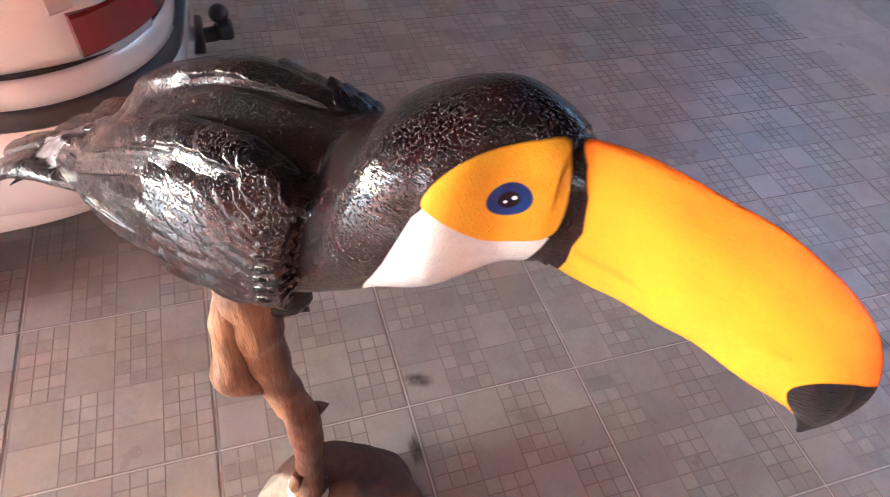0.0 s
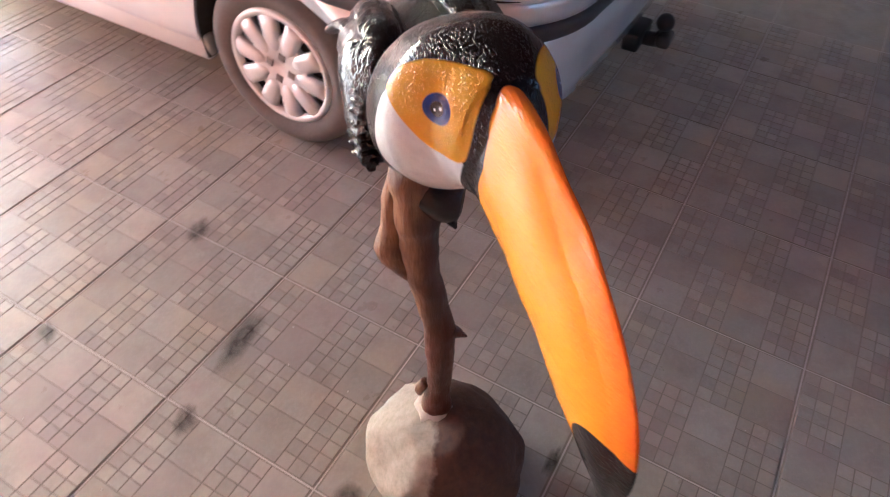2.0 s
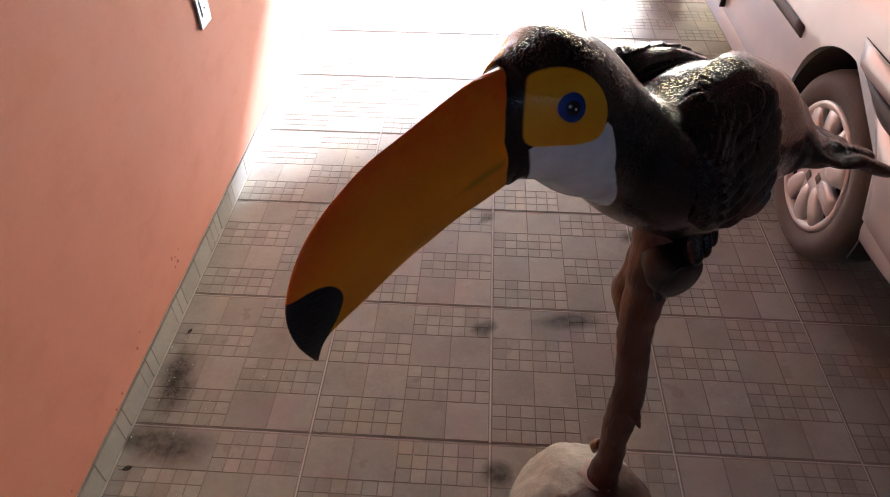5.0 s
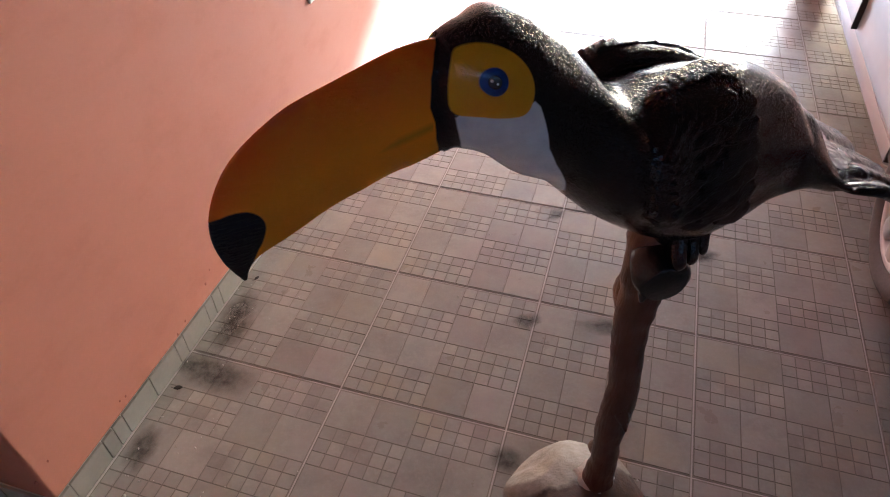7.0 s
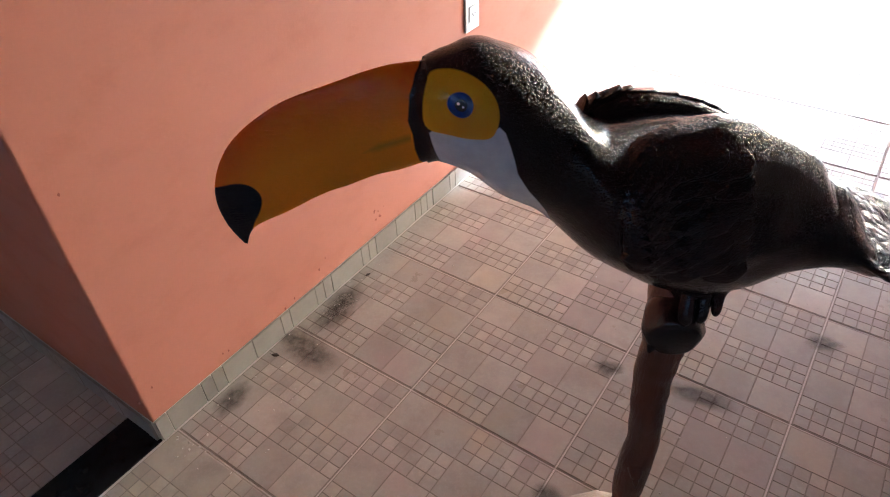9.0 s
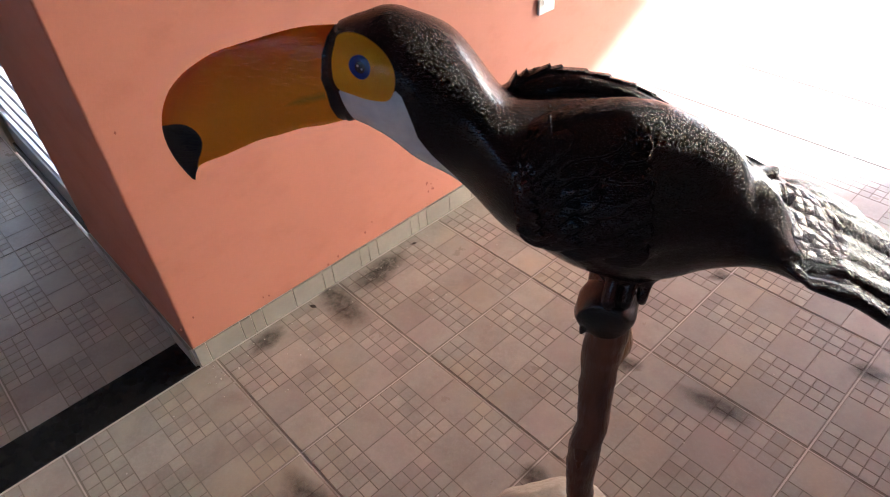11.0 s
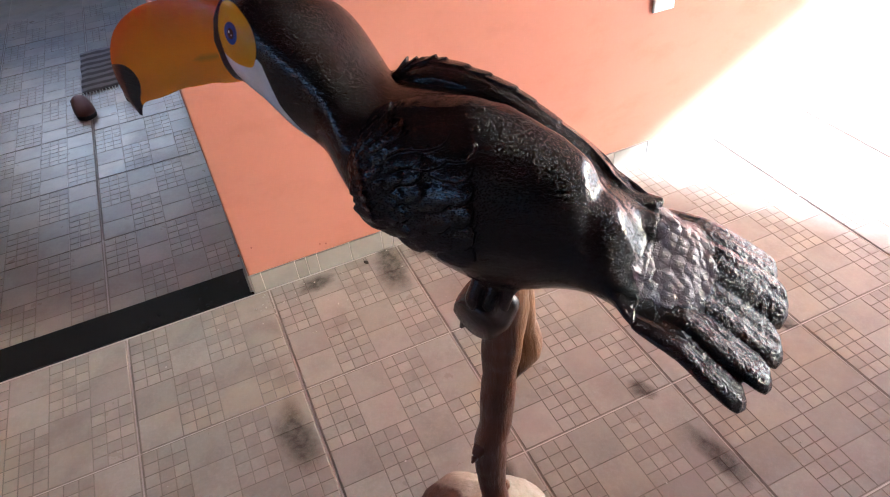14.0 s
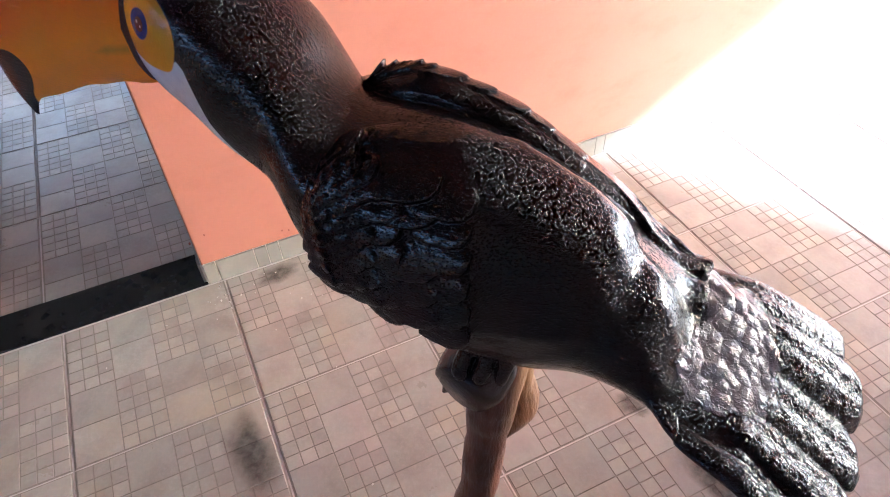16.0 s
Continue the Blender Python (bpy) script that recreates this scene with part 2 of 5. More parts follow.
def bird_material():
    """Hand-brushed enamel over a rough carved coat. The painted fields are stored on the mesh as distances to their outlines."""
    m, nt, b = nodes_of("brushed_enamel")
    vec = coords(nt)
    brush = noise_of(nt, coords(nt, (1, 1, 1)), 26, 5, 0.6)
    grain = noise_of(nt, vec, 480, 1.0, 0.5)
    mottled = noise_of(nt, vec, 60, 4, 0.6)
    barbs = noise_of(nt, coords(nt, (0.22, 1, 1)), 400, 2.0, 0.5)
    black = mix(nt, ramp(nt, brush, 0.4, 0.6), (0.0040, 0.0035, 0.0045), (0.015, 0.0036, 0.0046))
    ridge = attr(nt, "ridge")
    low = mix(nt, attr(nt, "port"), (0.76, 0.31, 0.004), (0.90, 0.29, 0.004))
    beak = mix(nt, ramp(nt, ridge, 0.45, 1.0), low, (0.78, 0.11, 0.003))
    beak = mix(nt, ramp(nt, brush, 0.45, 0.75, 0, 0.5), beak, (0.80, 0.28, 0.004))
    beak = mix(nt, edge(nt, attr(nt, "mouth"), 0.006), beak, (0.36, 0.2, 0.01))
    tone = mix(nt, edge(nt, attr(nt, "beak"), 0.0008), black, beak)
    tone = mix(nt, edge(nt, attr(nt, "tip"), 0.0008), tone, (0.011, 0.010, 0.013))
    white = mix(nt, ramp(nt, mottled, 0.35, 0.7), (0.70, 0.74, 0.75), (0.60, 0.63, 0.65))
    tone = mix(nt, edge(nt, attr(nt, "white"), 0.0008), tone, white)
    yellow = mix(nt, ramp(nt, brush, 0.35, 0.7), (0.70, 0.31, 0.004), (0.70, 0.40, 0.008))
    tone = mix(nt, edge(nt, attr(nt, "yellow"), 0.0008), tone, yellow)
    eye = attr(nt, "eye")
    blue = mix(nt, ramp(nt, mottled, 0.35, 0.7), (0.004, 0.018, 0.11), (0.009, 0.05, 0.24))
    tone = mix(nt, edge(nt, ramp(nt, eye, 0.0, 1.0, 0.0135, -0.9865), 0.0007), tone, blue)
    tone = mix(nt, edge(nt, ramp(nt, eye, 0.0, 1.0, 0.0066, -0.9934), 0.0006), tone, (0.004, 0.005, 0.012))
    tone = mix(nt, edge(nt, attr(nt, "glint"), 0.0004), tone, (0.8, 0.82, 0.85))
    rump_edge = node(nt, "ShaderNodeMath", operation="ADD")
    wire(nt, attr(nt, "rump"), rump_edge.inputs[0])
    wire(nt, ramp(nt, mottled, 0, 1, -0.016, 0.012), rump_edge.inputs[1])
    rump_mask = edge(nt, rump_edge.outputs[0], 0.002)
    flakes = node(nt, "ShaderNodeTexVoronoi", feature="F1")
    flakes.inputs["Scale"].default_value = 85
    wire(nt, coords(nt, (1, 1, 0.6)), flakes.inputs["Vector"])
    tone = mix(nt, rump_mask, tone, mix(nt, ramp(nt, flakes.outputs["Distance"], 0.1, 0.7), (0.42, 0.40, 0.42), (0.24, 0.22, 0.24)))
    wire(nt, tone, b.inputs["Base Color"])
    gloss = node(nt, "ShaderNodeMath", operation="ADD")
    wire(nt, ramp(nt, brush, 0.3, 0.7, 0.09, 0.16), gloss.inputs[0])
    wire(nt, ramp(nt, attr(nt, "smooth_coat"), 0, 1, 0.0, 0.05), gloss.inputs[1])
    wire(nt, gloss.outputs[0], b.inputs["Roughness"])
    wire(nt, ramp(nt, attr(nt, "tail"), 0, 1, 0.34, 0.30), b.inputs["Specular IOR Level"])
    add = node(nt, "ShaderNodeMath", operation="ADD")
    pimples = node(nt, "ShaderNodeMath", operation="MULTIPLY")
    wire(nt, ramp(nt, grain, 0.54, 0.74, 0.0, 0.65), pimples.inputs[0])
    wire(nt, ramp(nt, attr(nt, "beak"), -0.001, 0.001, 1.0, 0.15), pimples.inputs[1])
    wire(nt, pimples.outputs[0], add.inputs[0])
    both = node(nt, "ShaderNodeMath", operation="ADD")
    wire(nt, ramp(nt, mottled, 0.2, 0.8, 0, 0.14), both.inputs[0])
    strokes = node(nt, "ShaderNodeMath", operation="MULTIPLY")
    wire(nt, ramp(nt, barbs, 0.45, 0.75, 0, 0.45), strokes.inputs[0])
    wire(nt, ramp(nt, attr(nt, "beak"), -0.001, 0.001, 0.25, 1.0), strokes.inputs[1])
    wire(nt, strokes.outputs[0], both.inputs[1])
    wire(nt, both.outputs[0], add.inputs[1])
    rough = node(nt, "ShaderNodeMath", operation="MULTIPLY")
    wire(nt, add.outputs[0], rough.inputs[0])
    wire(nt, ramp(nt, attr(nt, "smooth_coat"), 0, 1, 1.0, 0.05), rough.inputs[1])
    crumple = node(nt, "ShaderNodeMath", operation="MULTIPLY_ADD")
    wire(nt, ramp(nt, flakes.outputs["Distance"], 0.0, 0.8, 3.0, 0.0), crumple.inputs[0])
    wire(nt, rump_mask, crumple.inputs[1])
    wrinkle = noise_of(nt, coords(nt, (0.8, 1, 1)), 120, 3, 0.55)
    plumes = node(nt, "ShaderNodeMath", operation="MULTIPLY_ADD")
    wire(nt, ramp(nt, wrinkle, 0.4, 0.65, 0.0, 0.9), plumes.inputs[0])
    wire(nt, attr(nt, "tail"), plumes.inputs[1])
    wire(nt, rough.outputs[0], plumes.inputs[2])
    wire(nt, plumes.outputs[0], crumple.inputs[2])
    bump(nt, crumple.outputs[0], b, 1.0, 0.0013)
    return m


M["bird"] = bird_material()


def mat_stripes():
    m, nt, b = nodes_of("striped_woven_mat")
    vec = coords(nt)
    sep = node(nt, "ShaderNodeSeparateXYZ")
    wire(nt, vec, sep.inputs[0])
    w = node(nt, "ShaderNodeMath", operation="MULTIPLY")
    w.inputs[1].default_value = 88
    wob = node(nt, "ShaderNodeMath", operation="ADD")
    wire(nt, sep.outputs[0], wob.inputs[0])
    wire(nt, ramp(nt, noise_of(nt, vec, 12), 0, 1, -0.02, 0.02), wob.inputs[1])
    wire(nt, wob.outputs[0], w.inputs[0])
    s = node(nt, "ShaderNodeMath", operation="SINE")
    wire(nt, w.outputs[0], s.inputs[0])
    wire(nt, mix(nt, ramp(nt, s.outputs[0], -0.4, 0.4), (0.10, 0.085, 0.09), (0.33, 0.30, 0.31)), b.inputs["Base Color"])
    b.inputs["Roughness"].default_value = 0.95
    bump(nt, noise_of(nt, vec, 180), b, 0.8, 0.003)
    return m


M["mat"] = mat_stripes()


# ---- building helpers ----
def obj(name, bm, material, parent=None, label="", smooth=True):
    me = bpy.data.meshes.new(name)
    bmesh.ops.recalc_face_normals(bm, faces=bm.faces)
    for f in bm.faces:
        f.smooth = smooth
    bm.to_mesh(me)
    bm.free()
    me.materials.append(material)
    ob = new(name, me)
    if parent is not None:
        ob.parent = parent
    if label:
        ob["label"] = label
    return ob


def part(name, bm, material, parent, label="", smooth=True):
    return obj(name, bm, material, parent, label, smooth)


def empty(name, m):
    ob = new(name)
    ob.empty_display_size = 0.1
    ob.matrix_world = m
    return ob


def box(bm, lo, hi, bevel=0.0):
    r = bmesh.ops.create_cube(bm, size=1, matrix=Matrix.LocRotScale([(a + b) / 2 for a, b in zip(lo, hi)], None, [b - a for a, b in zip(lo, hi)]))
    if bevel:
        es = list({e for v in r["verts"] for e in v.link_edges})
        bmesh.ops.bevel(bm, geom=es, offset=bevel, segments=2, affect="EDGES", profile=0.5)


def boxed(lo, hi, bevel=0.0):
    bm = bmesh.new()
    box(bm, lo, hi, bevel)
    return bm


def loft(bm, rings, cap=True, closed=True):
    """Skins rings of equal length. Returns the vertices, ring by ring."""
    vs = [[bm.verts.new(p) for p in r] for r in rings]
    n = len(vs[0])
    for a, b in zip(vs, vs[1:]):
        for i in range(n if closed else n - 1):
            bm.faces.new((a[i], a[(i + 1) % n], b[(i + 1) % n], b[i]))
    if cap and closed:
        bm.faces.new(vs[0][::-1])
        bm.faces.new(vs[-1])
    return vs


def spline(rows, n):
    """n rows along a smooth curve through the rows given (Catmull-Rom)."""
    rows = [tuple(r) for r in rows]
    pts = [rows[0]] + rows + [rows[-1]]
    out = []
    for k in range(n):
        t = k / (n - 1) * (len(rows) - 1)
        i = min(int(t), len(rows) - 2)
        u = t - i
        p0, p1, p2, p3 = pts[i:i + 4]
        out.append(tuple(0.5 * (2 * b + (c - a) * u + (2 * a - 5 * b + 4 * c - d) * u * u + (3 * b - a - 3 * c + d) * u ** 3) for a, b, c, d in zip(p0, p1, p2, p3)))
    return out


def tube(bm, rows, sides=16, n=40, wobble=0.0, seed=0.0):
    """A limb through rows of (x, y, z, radius), with an uneven skin."""
    rows = spline(rows, n)
    rings = []
    for k, (x, y, z, r) in enumerate(rows):
        p = Vector((x, y, z))
        q = Vector(rows[min(k + 1, n - 1)][:3]) - Vector(rows[max(k - 1, 0)][:3])
        q.normalize()
        side = q.orthogonal().normalized() if abs(q.z) < 0.5 else (Vector((1, 0, 0)) - q * q.x).normalized()
        other = q.cross(side)
        ring = []
        for i in range(sides):
            a = 2 * math.pi * i / sides
            d = side * math.cos(a) + other * math.sin(a)
            k2 = 1 + wobble * (noise.noise((p + d * 0.03) * 14 + Vector((seed, 0, 0))) + 0.5 * noise.noise((p + d * 0.03) * 40))
            ring.append(p + d * r * k2)
        rings.append(ring)
    return loft(bm, rings)


def lathe(bm, profile, sides, axis="x", arc=None):
    """Turns a profile of (radius, along) about an axis."""
    rings = []
    for i in range(sides):
        a = 2 * math.pi * i / sides
        rings.append([Vector((h, r * math.cos(a), r * math.sin(a))) if axis == "x" else Vector((r * math.cos(a), r * math.sin(a), h)) for r, h in profile])
    vs = [[bm.verts.new(p) for p in r] for r in rings]
    for i in range(sides):
        a, b = vs[i], vs[(i + 1) % sides]
        for j in range(len(profile) - 1):
            bm.faces.new((a[j], a[j + 1], b[j + 1], b[j]))
    bmesh.ops.remove_doubles(bm, verts=bm.verts, dist=1e-6)


# ---- large structure ----
T = 0.45                      # floor tile
WALL_X, CORNER_Y = -0.012, -0.045
DOOR_Y = -0.95                # far jamb of the doorway
ROOM_X, ROOM_Y = -4.3, -3.6
HIGH = 2.6


def slab(name, lo, hi, material, label, bevel=0.004):
    return tagged(obj(name, boxed(lo, hi, bevel), material, None, "", False), label, name.split("_")[0], kind="structure")


def prism(name, plan, z0, z1, material, label):
    """An upright wall on a plan outline."""
    bm = bmesh.new()
    low, top = [bm.verts.new((x, y, z0)) for x, y in plan], [bm.verts.new((x, y, z1)) for x, y in plan]
    bm.faces.new(low)
    bm.faces.new(top)
    for i in range(len(plan)):
        j = (i + 1) % len(plan)
        bm.faces.new((low[i], low[j], top[j], top[i]))
    uprights = [e for e in bm.edges if abs(e.verts[0].co.z - e.verts[1].co.z) > 0.5]
    bmesh.ops.bevel(bm, geom=uprights, offset=0.006, segments=3, affect="EDGES", profile=0.5)
    return tagged(obj(name, bm, material, None, "", False), label, "wall", kind="structure")


prism("wall_left", [(-0.80, CORNER_Y), (WALL_X, CORNER_Y), (WALL_X, 9.0), (-0.16, 9.0), (-0.16, CORNER_Y + 0.09), (-0.80, CORNER_Y + 0.09)], 0, HIGH, M["wall"], "orange painted wall with a return at the doorway")
slab("wall_left_back", (-0.16, -4.55, 0), (WALL_X, DOOR_Y, HIGH), M["wall"], "orange painted wall past the doorway")
slab("wall_lintel", (-0.16, DOOR_Y, 2.12), (WALL_X, CORNER_Y, HIGH), M["wall"], "orange painted wall over the doorway")
# the back and right walls are unseen; their tone sets the bounced light
slab("wall_back", (WALL_X, -4.55, 0), (4.9, -4.4, HIGH), M["wall_dark"], "unseen grey-brown wall closing the carport")
# added out of view: throws neutral light in through the room's window opening
slab("wall_boundary", (-6.4, -6.0, -0.03), (-6.25, 5.0, 2.6), M["wall_white"], "unseen pale wall added to bounce neutral light into the inner room")
slab("wall_right", (4.9, -4.55, 0), (5.05, 9.0, HIGH), M["wall_dark"], "unseen grey-brown wall beyond the car")
slab("wall_room_far", (ROOM_X - 0.15, ROOM_Y - 0.15, 0), (ROOM_X, -1.6, HIGH), M["wall_white"], "pale wall of the inner room")
# the opening between these two is added, unseen, to light the inner room
slab("wall_room_far_upper", (ROOM_X - 0.15, -1.6, 1.9), (ROOM_X, 0.05, HIGH), M["wall_white"], "pale wall over the unseen opening added to light the inner room")
slab("wall_room_far_sill", (ROOM_X - 0.15, -1.6, 0), (ROOM_X, 0.05, 1.15), M["wall_white"], "pale wall under the unseen opening added to light the inner room")
slab("wall_room_side", (ROOM_X, ROOM_Y - 0.15, 0), (-0.16, ROOM_Y, HIGH), M["wall_white"], "pale wall of the inner room")
slab("wall_room_front", (ROOM_X, CORNER_Y, 0), (-1.75, CORNER_Y + 0.09, HIGH), M["wall_white"], "pale wall of the inner room beside the metal door")
slab("wall_room_over_door", (-1.75, CORNER_Y, 2.1), (-0.80, CORNER_Y + 0.09, HIGH), M["wall_white"], "pale wall over the metal door")
slab("ceiling_room", (ROOM_X - 0.15, ROOM_Y - 0.15, HIGH), (-0.012, 0.05, HIGH + 0.12), M["wall_white"], "pale plastered ceiling of the inner room")


def carport_roof():
    """An unseen slab over the carport; its front edge slants to shape the sun patch."""
    bm = bmesh.new()
    front = 6.2
    # the back edge stops short of the wall, an added gap for skylight
    plan = [(-0.012, -4.0), (5.05, -4.0), (5.05, front + 5.05 * 0.7), (-0.6, front - 0.42), (-0.6, 0.06), (-0.012, 0.06)]
    low, top = [bm.verts.new((x, y, HIGH)) for x, y in plan], [bm.verts.new((x, y, HIGH + 0.14)) for x, y in plan]
    bm.faces.new(low)
    bm.faces.new(top)
    for i in range(len(plan)):
        j = (i + 1) % len(plan)
        bm.faces.new((low[i], low[j], top[j], top[i]))
    tagged(obj("ceiling_carport", bm, M["ceiling"], None, "", False), "unseen dark red-brown carport ceiling, its front edge slanted to shape the sun patch", "ceiling", kind="structure")


carport_roof()


def ground():
    bm = bmesh.new()
    xs = [-600, -200, -60, -20, -8, -4.6, 5.2, 8, 20, 60, 200, 600]
    ys = [-600, -200, -60, -20, -8, -4.7, 9.2, 14, 20, 60, 200, 600]
    grid = [[bm.verts.new((x, y, -0.03)) for x in xs] for y in ys]
    for j in range(len(ys) - 1):
        for i in range(len(xs) - 1):
            bm.faces.new((grid[j][i], grid[j][i + 1], grid[j + 1][i + 1], grid[j + 1][i]))
    tagged(obj("ground", bm, M["concrete"], None, "", False), "pale sunlit concrete ground outside the carport", "ground", kind="structure")


ground()
floor = tagged(obj("floor", boxed((-0.008, -4.4, -0.06), (4.9, 9.0, -0.0022)), M["grout"], None, "", False), "taupe tiled carport floor with chequered relief", "floor", kind="structure")
floor_room = tagged(obj("floor_room", boxed((ROOM_X, ROOM_Y, -0.06), (-0.15, CORNER_Y, -0.0022)), M["grout"], None, "", False), "taupe tiled floor of the inner room", "floor", kind="structure")
tagged(obj("door_sill", boxed((-0.146, DOOR_Y, -0.05), (-0.006, CORNER_Y - 0.001, 0.004), 0.0015), M["granite"], None, "", False), "polished black granite threshold in the doorway", "threshold", kind="structure")


def skirting(name, start, way, length, normal, height=0.078):
    """A row of cut tile strips along a wall foot, with open joints."""
    root = tagged(obj(name, boxed((0, 0, 0), (length, 0.004, height - 0.004)), M["grout"], None, "", False), "greyish cut-tile skirting along the wall foot", "skirting", kind="structure")
    x, y = way
    nx, ny = normal
    root.matrix_world = Matrix(((x, nx, 0, start[0]), (y, ny, 0, start[1]), (0, 0, 1, 0), (0, 0, 0, 1)))
    pos, k = 0.0, 0
    rnd = random.Random(7)
    while pos < length - 0.01:
        wide = min(rnd.choice((0.1125, 0.0375, 0.0375, 0.1125, 0.15)), length - pos)
        bm = boxed((pos + 0.0012, 0.003, 0.0), (pos + wide - 0.0012, 0.0095 + rnd.uniform(0, 0.0015), height - rnd.uniform(0, 0.003)), 0.0012)
        part("strip", bm, M["skirting"], root, "", False)
        pos += wide
    return root


skirting("baseboard_left", (WALL_X, CORNER_Y), (0, 1), 4.3, (1, 0))
skirting("baseboard_return", (WALL_X, CORNER_Y), (-1, 0), 0.78, (0, -1))


def metal_door():
    """A grey steel door with pierced slanting slots beside the return wall."""
    root = tagged(empty("door_1", pose(-0.80, CORNER_Y + 0.02, 0)), "grey painted steel door with slanting slots", "door", kind="structure")
    for x0, x1, z0, z1 in ((-0.95, 0, 0.0, 0.16), (-0.95, 0, 0.95, 1.07), (-0.95, 0, 1.98, 2.1), (-0.95, -0.87, 0.16, 1.98), (-0.08, 0, 0.16, 1.98)):
        part("door_rail", boxed((x0, 0, z0), (x1, 0.04, z1), 0.004), M["grey_steel"], root, "", False)
    for base in (0.16, 1.07):
        for k in range(9):
            z = base + 0.02 + k * 0.087
            bm = bmesh.new()
            box(bm, (-0.89, 0.008, -0.03), (-0.06, 0.018, 0.03), 0.002)
            bmesh.ops.rotate(bm, verts=bm.verts, cent=(0, 0.013, 0), matrix=Matrix.Rotation(radians(38), 3, "X"))
            bmesh.ops.translate(bm, verts=bm.verts, vec=(0, 0, z + 0.03))
            part("slat", bm, M["grey_steel"], root, "", False)
    part("kick_strip", boxed((-0.95, -0.012, 0.0), (0, -0.001, 0.05), 0.003), M["plastic_dark"], root, "dark strip along the door's foot", False)


metal_door()


def wall_socket():
    root = tagged(empty("wall_socket", pose(WALL_X, 1.482, 0.585)), "white wall socket plate on the orange wall", "socket")
    part("plate", boxed((0.0, -0.042, -0.002), (0.009, 0.042, 0.118), 0.003), M["plastic_white"], root, "", False)
    part("insert", boxed((0.009, -0.024, 0.03), (0.0125, 0.024, 0.085), 0.002), M["plastic_white"], root, "", False)
    for dy in (-0.0095, 0.0095, 0):
        bm = bmesh.new()
        bmesh.ops.create_cone(bm, cap_ends=True, segments=14, radius1=0.0026, radius2=0.0026, depth=0.002, matrix=pose(0.0128, dy, 0.0575 - (0.007 if dy == 0 else 0), 0, 90, 0))
        part("pin_hole", bm, M["plastic_dark"], root)


wall_socket()


# ---- the toucan ----
BIRD = pose(1.12, 0.30, 0, 0, 0, math.degrees(math.atan2(-0.678, -0.735)))   # local x ahead, y to the bird's left


def field(x, y, poly):
    """Distances of many places to a polygon's outline, positive inside."""
    inside, best = np.zeros(len(x), dtype=bool), np.full(len(x), 1e9)
    for (x0, y0), (x1, y1) in zip(poly, poly[1:] + poly[:1]):
        if y0 != y1:
            inside ^= ((y0 > y) != (y1 > y)) & (x < (x1 - x0) * (y - y0) / (y1 - y0) + x0)
        dx, dy = x1 - x0, y1 - y0
        u = np.clip(((x - x0) * dx + (y - y0) * dy) / (dx * dx + dy * dy + 1e-12), 0, 1)
        best = np.minimum(best, np.hypot(x - x0 - u * dx, y - y0 - u * dy))
    return np.where(inside, best, -best)


# painted fields, seen from the side: ahead, up
YELLOW_LEFT = [(0.3545, 1.157), (0.356, 1.189), (0.351, 1.214), (0.344, 1.2235), (0.320, 1.2265), (0.297, 1.216), (0.281, 1.200), (0.275, 1.182), (0.278, 1.163), (0.286, 1.1515), (0.308, 1.1535), (0.334, 1.156)]
YELLOW_RIGHT = [(0.3525, 1.156), (0.3575, 1.185), (0.3545, 1.216), (0.3465, 1.231), (0.327, 1.229), (0.300, 1.225), (0.281, 1.213), (0.272, 1.200), (0.269, 1.188), (0.281, 1.183), (0.298, 1.168), (0.317, 1.149), (0.336, 1.150)]
WHITE_LEFT = [(0.3515, 1.160), (0.3465, 1.134), (0.338, 1.106), (0.30, 1.03), (0.25, 0.96), (0.185, 0.96), (0.200, 1.0), (0.252, 1.094), (0.261, 1.133), (0.2725, 1.168), (0.286, 1.160), (0.31, 1.160), (0.33, 1.160)]
WHITE_RIGHT = [(0.353, 1.162), (0.346, 1.139), (0.336, 1.112), (0.30, 1.04), (0.25, 0.98), (0.196, 0.99), (0.212, 1.037), (0.241, 1.105), (0.256, 1.150), (0.269, 1.188), (0.284, 1.190), (0.30, 1.175), (0.318, 1.158), (0.336, 1.158)]
TIP = [(0.62, 1.094), (0.578, 1.097), (0.552, 1.1035), (0.538, 1.100), (0.531, 1.088), (0.537, 1.069), (0.547, 1.052), (0.556, 1.020), (0.570, 0.99), (0.62, 0.99)]
BEAK_LINE = [(0.30, 1.0905), (0.350, 1.095), (0.3585, 1.1085), (0.3635, 1.128), (0.3655, 1.150), (0.3695, 1.168), (0.3665, 1.197), (0.360, 1.218), (0.351, 1.232), (0.346, 1.26), (0.7, 1.3), (0.7, 0.9), (0.3, 0.9)]
RUMP = [(-0.182, 0.058), (-0.20, 0.066), (-0.235, 0.064), (-0.268, 0.050), (-0.276, 0.005), (-0.262, -0.03), (-0.240, -0.056), (-0.205, -0.064), (-0.195, -0.03), (-0.200, 0.0), (-0.194, 0.03)]     # seen from above: ahead, to the left


def rounded(poly, times):
    """Cuts the corners of an outline, as a brush would."""
    for _ in range(times):
        poly = [tuple(p * (1 - k) + q * k for p, q in zip(a, b)) for a, b in zip(poly, poly[1:] + poly[:1]) for k in (0.25, 0.75)]
    return poly


YELLOW_LEFT, YELLOW_RIGHT, TIP, WHITE_LEFT, WHITE_RIGHT = rounded(YELLOW_LEFT, 2), rounded(YELLOW_RIGHT, 2), rounded(TIP, 2), rounded(WHITE_LEFT, 1), rounded(WHITE_RIGHT, 1)

